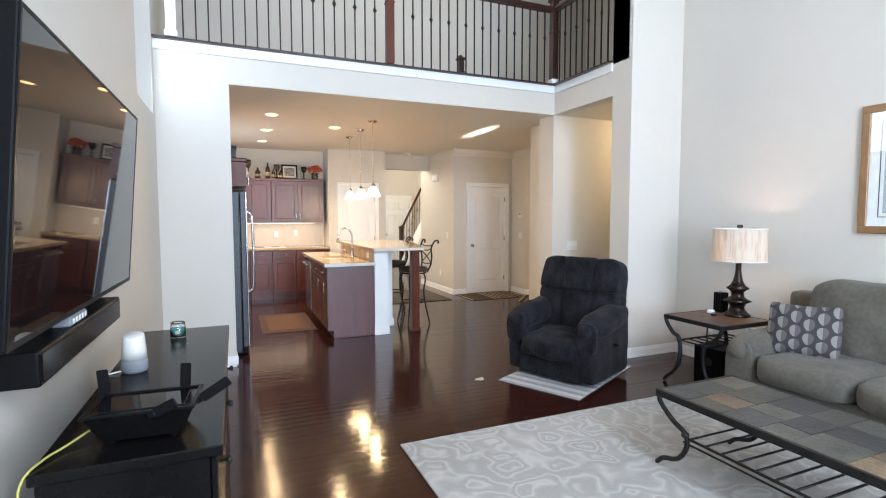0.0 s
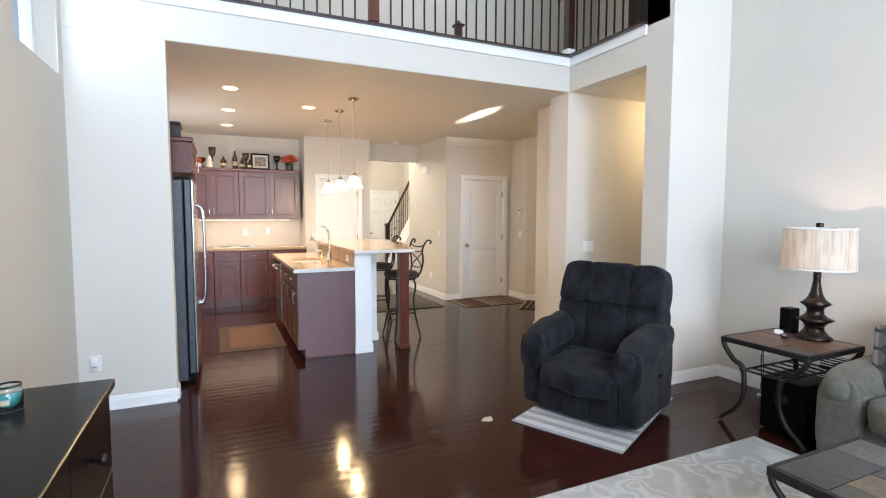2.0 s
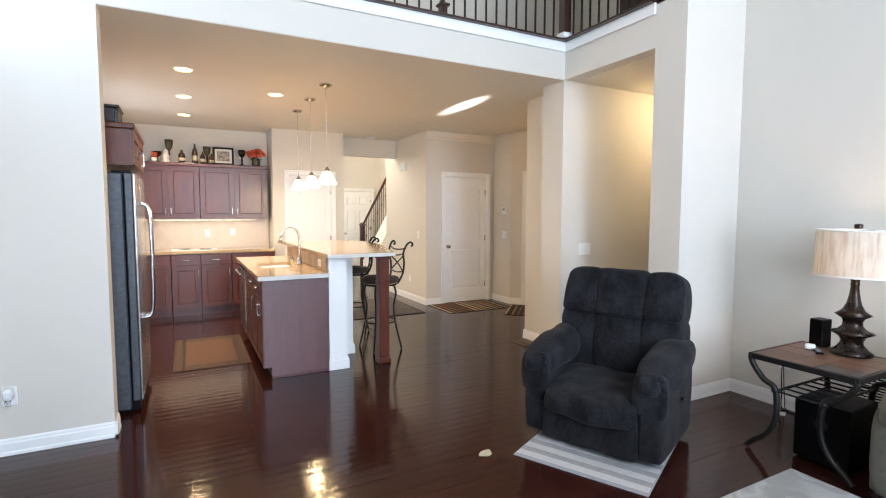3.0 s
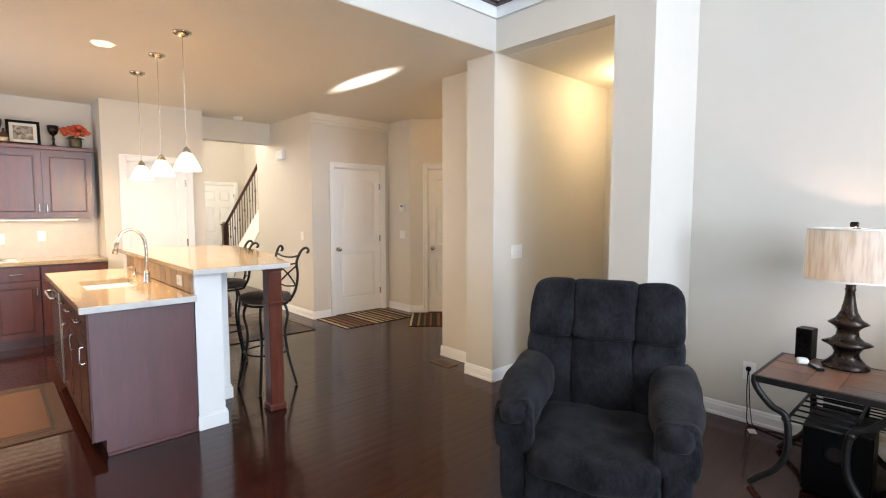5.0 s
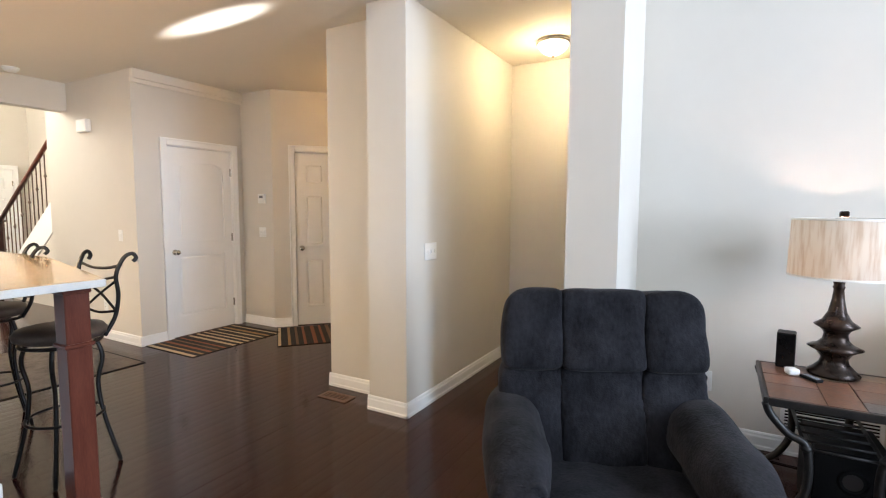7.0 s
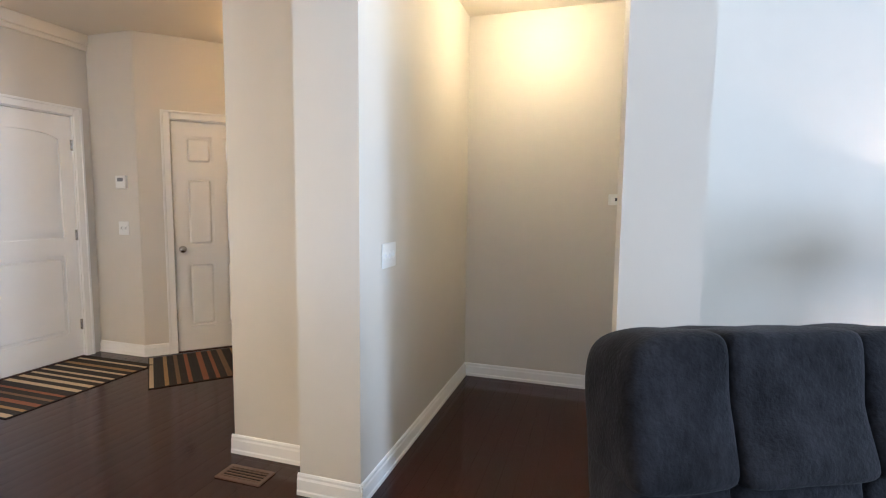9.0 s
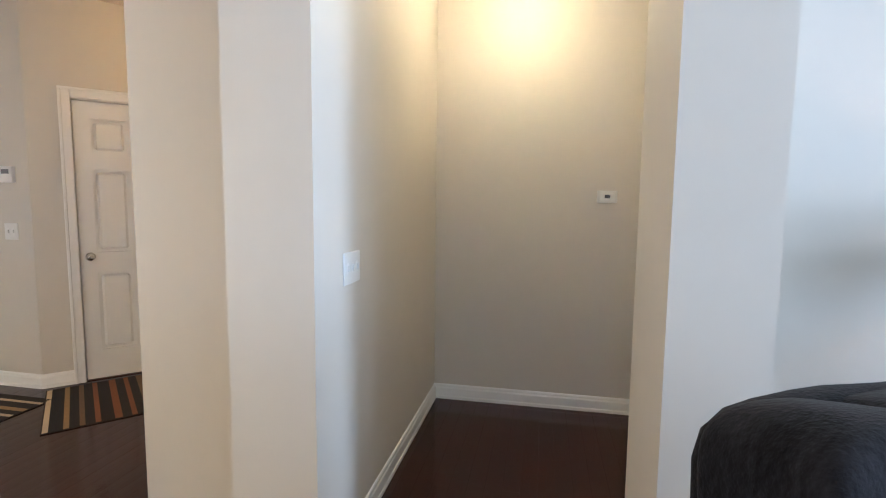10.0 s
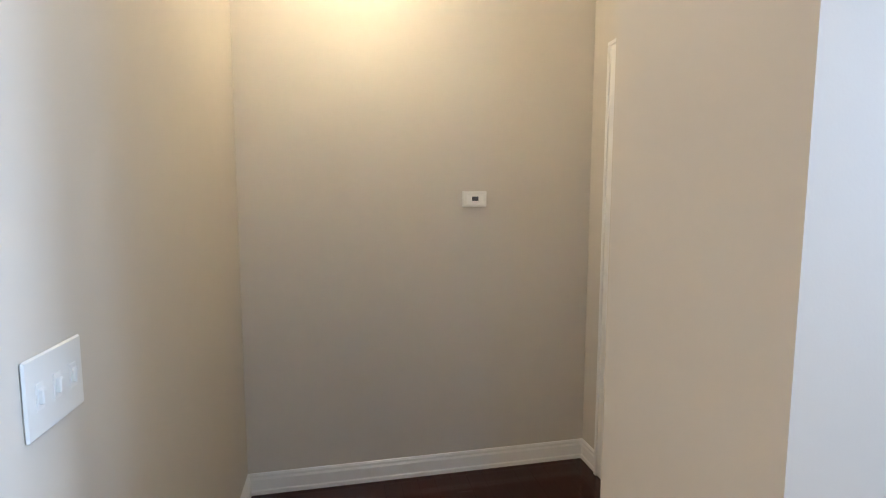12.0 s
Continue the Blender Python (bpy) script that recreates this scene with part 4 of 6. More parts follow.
sofa = thing("sofa", "sage taupe microfibre sofa with rolled arms", "sofa", (0, 0, 0))
part("base", bx((4.36, 5.22, 1.05, 3.36, 0.05, 0.30), bevel=0.03, seg=2), SOFA, sofa, smooth=True)
for k, y in enumerate((2.81, 2.19, 1.57)):
    part("seat_cushion", moved(cushion(0.62, 0.74, 0.19, (0, 0, 0), 18, 6.5, 0.014, 60 + k, 0.14), pose(4.66, y, 0.375, 0, 0, 90)), SOFA, sofa, smooth=True)
    part("back_cushion", moved(cushion(0.625, 0.26, 0.56, (0, 0, 0), 18, 7.5, 0.020, 64 + k, 0.14, -12), pose(5.02, y, 0.68, 0, 0, -90)), SOFA, sofa, smooth=True)
part("back_frame", bx((5.06, 5.24, 1.05, 3.36, 0.1, 0.86), bevel=0.05, seg=3), SOFA, sofa, smooth=True)
for y in (3.225, 1.18):
    arm = part("arm", bx((4.34, 5.2, y - 0.10, y + 0.10, 0.05, 0.46), bevel=0.02, seg=2), SOFA, sofa, smooth=True)
    roll = moved(cushion(0.26, 0.90, 0.24, (0, 0, 0), 16, 2.7, 0.008, int(y * 10), 0.04), pose(4.74, y + 0.02, 0.475, 0, 0, -90))
    part("arm_roll", roll, SOFA, arm, smooth=True)
    part("arm_face", moved(cushion(0.21, 0.045, 0.46, (0, 0, 0), 12, 4.0, 0.002, 3, 0.06), pose(4.33, y + 0.01, 0.30, 0, 0, -90)), SOFA, arm, smooth=True)
for x in (4.45, 5.1):
    for y in (1.15, 3.25):
        part("foot", lathe([(0.022, 0), (0.03, 0.05)], 12, (x, y, 0.0)), DARKWOOD, sofa)
pillow = thing("throw_pillow", "square throw pillow printed with grey drops", "pillow", (4.69, 3.01, 0.635), -66)
pl = cushion(0.44, 0.16, 0.40, (0, 0, 0), 20, 14, 0.006, 71, 0.0)
for v in pl.verts:
    e = max(abs(v.co.x) / 0.22, abs(v.co.z) / 0.20)
    v.co.y *= 1 - 0.82 * min(1, e) ** 3
    sag = 1 - 0.10 * (1 - (v.co.x / 0.22) ** 2) * min(1, abs(v.co.z) / 0.20) ** 4
    v.co.z *= sag
moved(pl, pose(0, 0, 0, -24))
part("cover", pl, PILLOW, pillow, smooth=True)


# ---- iron tables ----
def s_leg(x, y, sy, zt, reach, r=0.014):
    """A scrolled iron leg: in from the corner, then out to its foot; sy: which way is out along y."""
    return tube([(x, y, zt), (x, y - sy * 0.02, zt - 0.05), (x, y - sy * reach * 0.55, zt - 0.12), (x, y - sy * reach, zt - 0.165), (x, y - sy * (reach + 0.01), zt * 0.42),
                 (x, y - sy * reach * 0.75, zt * 0.22), (x, y - sy * reach * 0.25, 0.055), (x, y + sy * 0.0, 0.012)], r, 10, 6)


ct = thing("coffee_table", "black iron coffee table with mixed slate tile top", "table", (0, 0, 0.011))
X0, X1, Y0, Y1, ZT = 3.13, 3.77, 1.50, 2.88, 0.45
part("top_frame", bx((X0, X1, Y0, Y0 + 0.02, ZT - 0.04, ZT), (X0, X1, Y1 - 0.02, Y1, ZT - 0.04, ZT), (X0, X0 + 0.02, Y0 + 0.02, Y1 - 0.02, ZT - 0.04, ZT), (X1 - 0.02, X1, Y0 + 0.02, Y1 - 0.02, ZT - 0.04, ZT), bevel=0.003), IRON, ct)
part("tile_bed", bx((X0 + 0.02, X1 - 0.02, Y0 + 0.02, Y1 - 0.02, ZT - 0.03, ZT - 0.006)), GAP, ct)
rng = random.Random(11)


def tiles(parent, x0, x1, y0, y1, z, cols, rows, mats, gap=0.003):
    """Uneven rectangular tiles that fill a table top."""
    def cuts(a, b, n):
        c = [a] + sorted(a + (b - a) * (i + rng.uniform(-0.22, 0.22)) / n for i in range(1, n)) + [b]
        return list(zip(c, c[1:]))
    for ya, yb in cuts(y0, y1, rows):
        for xa, xb in cuts(x0, x1, cols + rng.choice((0, 0, 1))):
            lift = rng.uniform(-0.001, 0.001)
            part("tile", bx((xa + gap / 2, xb - gap / 2, ya + gap / 2, yb - gap / 2, z - 0.006, z + lift), bevel=0.0012), rng.choice(mats), parent)


tiles(ct, X0 + 0.02, X1 - 0.02, Y0 + 0.02, Y1 - 0.02, ZT, 3, 7, [SLATE, SLATE, SLATE_GREEN, SLATE_GREEN, SLATE_TAN])
for x in (X0 + 0.015, X1 - 0.015):
    for y, sy in ((Y1 - 0.01, 1), (Y0 + 0.01, -1)):
        leg = part("leg", s_leg(x, y, sy, ZT - 0.03, 0.19), IRON, ct, smooth=True)
        part("collar", lathe([(0.019, -0.012), (0.022, 0), (0.019, 0.012)], 10, (x, y - sy * 0.19, ZT - 0.20)), IRON, leg, smooth=True)
    part("shelf_rail", tube([(x, Y0 + 0.19, 0.235), (x, Y1 - 0.19, 0.235)], 0.008, 8, straight=True), IRON, ct, smooth=True)
    part("shelf_rail", tube([(x, Y0 + 0.19, 0.205), (x, Y1 - 0.19, 0.205)], 0.006, 8, straight=True), IRON, ct, smooth=True)
for k in range(11):
    y = Y0 + 0.23 + k * 0.092
    part("shelf_rod", tube([(X0 + 0.015, y, 0.235), (X1 - 0.015, y, 0.235)], 0.006, 8, straight=True), IRON, ct, smooth=True)

et = thing("end_table", "black iron end table with rust brown tiled top", "table", (0, 0, 0))
X0, X1, Y0, Y1, ZT = 4.385, 4.985, 3.425, 4.0, 0.60
part("top_frame", bx((X0, X1, Y0, Y0 + 0.018, ZT - 0.035, ZT), (X0, X1, Y1 - 0.018, Y1, ZT - 0.035, ZT), (X0, X0 + 0.018, Y0 + 0.018, Y1 - 0.018, ZT - 0.035, ZT), (X1 - 0.018, X1, Y0 + 0.018, Y1 - 0.018, ZT - 0.035, ZT), bevel=0.003), IRON, et)
part("tile_bed", bx((X0 + 0.018, X1 - 0.018, Y0 + 0.018, Y1 - 0.018, ZT - 0.03, ZT - 0.006)), GAP, et)
tiles(et, X0 + 0.018, X1 - 0.018, Y0 + 0.018, Y1 - 0.018, ZT, 3, 3, [WOOD_TILE, WOOD_TILE, SLATE_TAN, SLATE])
for x in (X0 + 0.014, X1 - 0.014):
    for y, sy in ((Y1 - 0.01, 1), (Y0 + 0.01, -1)):
        leg = part("leg", s_leg(x, y, sy, ZT - 0.025, 0.15, 0.017), IRON, et, smooth=True)
        part("collar", lathe([(0.019, -0.012), (0.022, 0), (0.019, 0.012)], 10, (x, y - sy * 0.15, ZT - 0.195)), IRON, leg, smooth=True)
for k in range(7):
    x = X0 + 0.02 + k * (X1 - X0 - 0.04) / 6
    part("shelf_rod", tube([(x, Y0 + 0.16, 0.40), (x, Y1 - 0.16, 0.40)], 0.006, 8, straight=True), IRON, et, smooth=True)
for y in (Y0 + 0.16, Y1 - 0.16):
    part("shelf_rail", tube([(X0 + 0.014, y, 0.40), (X1 - 0.014, y, 0.40)], 0.008, 8, straight=True), IRON, et, smooth=True)

LX, LY = 4.90, 3.685
tl = thing("table_lamp", "turned dark bronze table lamp with a woven linen drum shade, lit", "lamp", (LX, LY, 0.60))
part("body", lathe([(0.105, 0.0), (0.108, 0.012), (0.085, 0.03), (0.06, 0.06), (0.055, 0.085), (0.075, 0.115), (0.112, 0.135), (0.075, 0.15), (0.052, 0.175), (0.048, 0.205), (0.062, 0.225), (0.092, 0.245),
                    (0.058, 0.27), (0.038, 0.31), (0.026, 0.37), (0.021, 0.42), (0.026, 0.43), (0.021, 0.44), (0.028, 0.475), (0.01, 0.48)], 40), BRONZE, tl, smooth=True)
part("stem", lathe([(0.006, 0.47), (0.006, 0.76)], 10), BRONZE, tl)
part("bulb", lathe([(0.012, 0.52), (0.03, 0.57), (0.022, 0.61), (0.005, 0.62)], 16, (0.012, 0, 0)), GLOW, tl, "lit bulb", smooth=True)
shade = part("shade", lathe([(0.212, 0.485), (0.205, 0.76), (0.203, 0.76), (0.210, 0.485)], 48), SHADE, tl, "woven linen drum shade", smooth=True)
sm = bmesh.new()
sm.from_mesh(shade.data)
bmesh.ops.delete(sm, geom=[f for f in sm.faces if len(f.verts) > 4], context="FACES")
sm.to_mesh(shade.data)
sm.free()
for z in (0.485, 0.757):
    part("trim_ring", lathe([(0.2135 if z < 0.6 else 0.2065, z - 0.005), (0.2135 if z < 0.6 else 0.2065, z + 0.005), (0.200, z + 0.005), (0.200, z - 0.005)], 48), CERAMIC, shade, smooth=True)
    bm_ = bpy.data.meshes[shade.children[-1].data.name]
    q = bmesh.new()
    q.from_mesh(bm_)
    bmesh.ops.delete(q, geom=[f for f in q.faces if len(f.verts) > 4], context="FACES")
    q.to_mesh(bm_)
    q.free()
part("spider", tube([(-0.20, 0, 0.755), (0.20, 0, 0.755)], 0.003, 6, straight=True), BRONZE, tl)
part("finial", bx((-0.018, 0.018, -0.018, 0.018, 0.765, 0.795), bevel=0.005), BRONZE, tl, "dark square finial")
lamp("table_lamp_bulb", "POINT", (LX, LY, 1.19), 22, (1.0, 0.64, 0.46), None, 0.035)

sat = thing("satellite_speaker", "small black bookshelf speaker on the end table", "speaker", (4.945, 3.875, 0.60), -98)
part("cabinet", bx((-0.04, 0.04, -0.045, 0.045, 0, 0.178), bevel=0.004), PLASTIC_B, sat)
part("grille", bx((-0.037, 0.037, -0.048, -0.0452, 0.006, 0.172), bevel=0.001), BLACKWOOD, sat)
dev = thing("white_device", "small white rounded gadget on the end table", "gadget", (4.80, 3.86, 0.601), 20)
part("shell", cushion(0.055, 0.05, 0.03, (0, 0, 0.015), 6, 7, 0.0), PLASTIC_W, dev, smooth=True)
rem = thing("remote_control", "small black remote beside the lamp", "remote", (4.75, 3.79, 0.601), 35)
part("body", bx((-0.05, 0.05, -0.02, 0.02, 0, 0.014), bevel=0.004), PLASTIC_B, rem)
part("keys", bx(*[(-0.04 + 0.016 * i, -0.03 + 0.016 * i, -0.012, 0.012, 0.014, 0.016) for i in range(5)]), GREY_CLOTH, rem)
sub = thing("subwoofer", "black box subwoofer with a round port under the table", "subwoofer", (4.70, 3.66, 0.0), -88)
part("cabinet", bx((-0.14, 0.14, -0.17, 0.17, 0.012, 0.36), bevel=0.006), PLASTIC_B, sub)
part("port_ring", moved(lathe([(0.05, 0.0), (0.055, 0.003), (0.045, 0.006), (0.036, 0.001)], 28), pose(0, -0.17, 0.24, 90)), PLASTIC_B, sub, smooth=True)
part("port_hole", moved(lathe([(0.036, 0.0015), (0.036, 0.002)], 28), pose(0, -0.17, 0.24, 90)), GAP, sub)
for k in range(4):
    part("foot", lathe([(0.015, 0), (0.015, 0.012)], 10, ((-0.11, 0.11)[k % 2], (-0.13, 0.13)[k // 2], 0)), PLASTIC_B, sub)
plug = thing("lamp_cord", "black plug and cords hanging from the outlet", "cable", (0, 0, 0))
part("plug", cushion(0.03, 0.028, 0.03, (XR - 0.022, 4.24, 0.38), 5, 3.5, 0), PLASTIC_B, plug, smooth=True)
part("wire", tube([(XR - 0.03, 4.24, 0.37), (XR - 0.04, 4.24, 0.25), (XR - 0.035, 4.235, 0.12), (XR - 0.05, 4.22, 0.01), (XR - 0.08, 4.12, 0.004), (XR - 0.14, 3.95, 0.004), (5.1, 3.75, 0.004)], 0.0035, 8), PLASTIC_B, plug, smooth=True)
part("wire", tube([(XR - 0.028, 4.236, 0.37), (XR - 0.035, 4.225, 0.22), (XR - 0.04, 4.21, 0.08), (XR - 0.07, 4.17, 0.006), (XR - 0.05, 4.02, 0.004), (XR - 0.09, 3.85, 0.004)], 0.003, 8), PLASTIC_B, plug, smooth=True)
tag = thing("paper_scrap", "small tan paper cutout lying on the floor", "paper", (2.885, 4.655, 0.0), 20)
part("sheet", prism([(0.046 * math.cos(a) * (1 + 0.25 * math.sin(3 * a)), 0.034 * math.sin(a)) for a in [k * math.pi / 8 for k in range(16)]], 0.0005, 0.004), CREAM, tag)
tag2 = thing("cable_tag", "scrap of white paper by the wall", "paper", (5.12, 4.17, 0.0), 30)
part("sheet", prism([(-0.035, -0.02), (0.035, -0.025), (0.03, 0.02), (-0.03, 0.022)], 0.0005, 0.006), CERAMIC, tag2)

pic = thing("picture_frame", "large honey wood framed picture behind glass", "picture", (XR, 2.35, 1.81), -90)
PW, PH = 1.28, 0.945
part("frame", bx((-PW / 2, PW / 2, -0.03, 0, -PH / 2, -PH / 2 + 0.055), (-PW / 2, PW / 2, -0.03, 0, PH / 2 - 0.055, PH / 2), (-PW / 2, -PW / 2 + 0.055, -0.03, 0, -PH / 2 + 0.055, PH / 2 - 0.055), (PW / 2 - 0.055, PW / 2, -0.03, 0, -PH / 2 + 0.055, PH / 2 - 0.055), bevel=0.004), GOLDFRAME, pic)
part("mat_board", bx((-PW / 2 + 0.055, PW / 2 - 0.055, -0.012, -0.004, -PH / 2 + 0.055, PH / 2 - 0.055)), CERAMIC, pic)
part("print", bx((-PW / 2 + 0.15, PW / 2 - 0.15, -0.014, -0.012, -PH / 2 + 0.15, PH / 2 - 0.15)), MIRRORPIC, pic)
part("inner_line", bx((-PW / 2 + 0.12, PW / 2 - 0.12, -0.0135, -0.012, -PH / 2 + 0.12, -PH / 2 + 0.126), (-PW / 2 + 0.12, PW / 2 - 0.12, -0.0135, -0.012, PH / 2 - 0.126, PH / 2 - 0.12), (-PW / 2 + 0.12, -PW / 2 + 0.126, -0.0135, -0.012, -PH / 2 + 0.126, PH / 2 - 0.126), (PW / 2 - 0.126, PW / 2 - 0.12, -0.0135, -0.012, -PH / 2 + 0.126, PH / 2 - 0.126)), GAP, pic)
gl = part("glass", bx((-PW / 2 + 0.055, PW / 2 - 0.055, -0.019, -0.017, -PH / 2 + 0.055, PH / 2 - 0.055)), GLASS, pic)
gl.visible_shadow = False


# ---- kitchen ----
def panel_door(x0, x1, z0, z1, y, parent, mat, pull=None, name="cabinet_door", raised=True):
    """A framed cabinet door facing local -y; pull: (x, z, upright)."""
    f, t = 0.055, 0.02
    d = part(name, bx((x0, x1, y - 0.008, y, z0, z1), (x0, x0 + f, y - t, y - 0.008, z0, z1), (x1 - f, x1, y - t, y - 0.008, z0, z1), (x0 + f, x1 - f, y - t, y - 0.008, z0, z0 + f), (x0 + f, x1 - f, y - t, y - 0.008, z1 - f, z1)) if raised
             else bx((x0, x1, y - t, y, z0, z1), bevel=0.003), mat, parent)
    if raised:
        part("centre_panel", bx((x0 + f + 0.012, x1 - f - 0.012, y - 0.016, y - 0.008, z0 + f + 0.012, z1 - f - 0.012), bevel=0.006), mat, d)
    if pull:
        px, pz, up = pull
        e = (0, 0, 0.048) if up else (0.048, 0, 0)
        a, b = Vector((px, y - t, pz)) - Vector(e), Vector((px, y - t, pz)) + Vector(e)
        off = Vector((0, -0.028, 0))
        part("pull", tube([a, a + off * 0.8, a + off + Vector(e) * 0.25, b + off - Vector(e) * 0.25, b + off * 0.8, b], 0.0055, 8, 4), CHROME, d, "satin nickel pull", smooth=True)
    return d


def base_unit(place, turn, w, depth=0.6, drawer=True, doors=1, mat=None, label="cherry stained base cabinet with drawer and panelled door", pulls=True):
    mat = mat or CHERRY
    u = thing("base_cabinet", label, "cabinet", place, turn, "kitchen base cabinets")
    part("body", bx((0, w, 0.0, depth, 0.10, 0.875), (0.0, w, 0.06, depth, 0, 0.10)), mat, u)
    g = 0.004
    top = 0.865
    if drawer:
        for k in range(doors):
            a, b = w * k / doors + g, w * (k + 1) / doors - g
            panel_door(a, b, 0.72, top, 0, u, mat, ((a + b) / 2, 0.793, False) if pulls else None, "drawer_front", False)
        top = 0.71
    for k in range(doors):
        a, b = w * k / doors + g, w * (k + 1) / doors - g
        px = b - 0.03 if (k == 0) else a + 0.03
        panel_door(a, b, 0.115, top, 0, u, mat, (px, top - 0.11, True) if pulls else None)
    return u


for x0, x1 in ((0.50, 1.105), (1.115, 1.48), (1.485, 1.885), (1.89, 2.495)):
    base_unit((x0, 9.97, 0), 0, x1 - x0, 0.62)
ctr = thing("kitchen_counter", "polished granite counter along the kitchen wall", "counter", (0, 0, 0))
part("slab", bx((0.25, 2.495, 9.935, 10.59, 0.88, 0.92), bevel=0.006, seg=2), GRANITE, ctr)
structure("backsplash", bx((XL, 2.5, 10.592, 10.6, 0.92, 1.37)), BACKSPLASH, "cream backsplash between counter and cabinets")
# white panel with rings, added in place of a whitish reflection on the granite
pale_highlight = thing("cooktop", "flat pale panel standing in for the counter's long highlight", "cooktop", (1.42, 10.22, 0.92))
part("glass_plate", bx((-0.30, 0.30, -0.20, 0.20, 0.0, 0.008), bevel=0.002), PLASTIC_W, pale_highlight)
for k in range(4):
    part("ring", lathe([(0.08, 0.008), (0.08, 0.0095), (0.072, 0.0095), (0.072, 0.008)], 24, ((-0.14, 0.14)[k % 2], (-0.1, 0.1)[k // 2], 0)), GREY_CLOTH, pale_highlight)


def wall_unit(x0, x1, doors=2):
    u = thing("wall_cabinet", "cherry stained wall cabinet with two panelled doors", "cabinet", (x0, 10.27, 1.37), 0, "kitchen wall cabinets")
    w = x1 - x0
    part("body", bx((0, w, 0.0, 0.325, 0.0, 0.745)), CHERRY, u)
    for k in range(doors):
        a, b = w * k / doors + 0.003, w * (k + 1) / doors - 0.003
        panel_door(a, b, 0.004, 0.741, 0, u, CHERRY, (b - 0.03 if k == 0 else a + 0.03, 0.11, True))
    return u


wall_unit(0.70, 1.50)
wall_unit(1.508, 2.43)
crown = thing("cabinet_crown", "cherry crown shelf along the cabinet tops", "shelf", (0, 0, 0))
part("board", bx((0.68, 2.46, 10.225, 10.595, 2.12, 2.17), bevel=0.01, seg=2), CHERRY, crown)
part("moulding", bx((0.69, 2.445, 10.24, 10.27, 2.10, 2.12)), CHERRY, crown)
strip = thing("under_cabinet_light", "slim warm light strip under the wall cabinets", "light", (1.6, 10.42, 1.35))
part("housing", bx((-0.7, 0.7, -0.03, 0.03, 0.0, 0.02), bevel=0.003), PLASTIC_W, strip)
part("diffuser", bx((-0.68, 0.68, -0.022, 0.022, -0.004, 0.0)), DOME, strip)
lamp("under_cabinet_glow", "AREA", (1.6, 10.42, 1.34), 0.8, (1.0, 0.72, 0.48), (1.6, 10.5, 0.9), 1.3, 0.05)

fr = thing("refrigerator", "stainless steel refrigerator with charcoal sides", "refrigerator", (0, 0, 0))
part("body", bx((0.26, 0.925, 6.335, 7.245, 0.03, 1.735), bevel=0.008), FRIDGE_SIDE, fr, "charcoal textured side")
for a, b, s in ((6.335, 6.785, 1), (6.795, 7.245, -1)):
    d = part("door", bx((0.935, 0.985, a, b, 0.09, 1.735), bevel=0.006), FRIDGE_SIDE, fr)
    part("steel_front", bx((0.985, 1.0, a + 0.003, b - 0.003, 0.093, 1.732), bevel=0.006, seg=2), STEEL, d, "brushed stainless door skin")
    hy = b - 0.05 if s > 0 else a + 0.05
    part("handle", tube([(1.0, hy, 0.62), (1.05, hy, 0.66), (1.065, hy, 0.85), (1.065, hy, 1.3), (1.05, hy, 1.49), (1.0, hy, 1.53)], 0.013, 10), STEEL, d, smooth=True)
part("toe_grille", bx((0.90, 0.975, 6.36, 7.22, 0.015, 0.085)), PLASTIC_B, fr)
part("hinge_cover", bx((0.86, 0.985, 6.345, 6.40, 1.735, 1.752), bevel=0.004), PLASTIC_B, fr)
for y in (6.40, 7.18):
    part("roller_foot", moved(lathe([(0.025, -0.02), (0.025, 0.02)], 12), pose(0.90, y, 0.025, 90)), PLASTIC_B, fr)
    part("roller_foot", moved(lathe([(0.025, -0.02), (0.025, 0.02)], 12), pose(0.32, y, 0.025, 90)), PLASTIC_B, fr)
over = thing("over_fridge_cabinet", "cherry stained cabinet above the refrigerator", "cabinet", (0.985, 6.335, 1.79), 90)
part("body", bx((0, 0.91, 0.0, 0.74, 0, 0.25)), POSTWOOD, over)
part("crown", bx((-0.02, 0.93, -0.03, 0.74, 0.25, 0.29), bevel=0.008), POSTWOOD, over)
for k in range(2):
    panel_door(0.455 * k + 0.004, 0.455 * (k + 1) - 0.004, 0.006, 0.244, 0, over, POSTWOOD, (0.42 if k == 0 else 0.49, 0.08, True))
bin_ = thing("storage_basket", "dark grey storage basket on the cabinet top", "basket", (0.74, 6.55, 2.08))
part("body", prism([(-0.15, -0.13), (0.17, -0.13), (0.17, 0.16), (-0.15, 0.16)], 0, 0.13, 0.02), IRON, bin_)
part("rim", bx((-0.16, 0.18, -0.14, 0.17, 0.115, 0.135), bevel=0.005), IRON, bin_)


# ornaments on the crown shelf
def goblet(x, y, h, mat, label):
    o = thing("goblet", label, "goblet", (x, y, 2.17), 0, "shelf ornaments")
    part("cup", lathe([(0.012, h * 0.52), (0.038, h * 0.62), (0.052, h * 0.8), (0.054, h), (0.046, h), (0.04, h * 0.7)], 20), mat, o, smooth=True)
    part("stem", lathe([(0.045, 0), (0.046, 0.008), (0.012, 0.03), (0.010, h * 0.3), (0.018, h * 0.36), (0.009, h * 0.45), (0.013, h * 0.53)], 20), BRONZE, o, smooth=True)


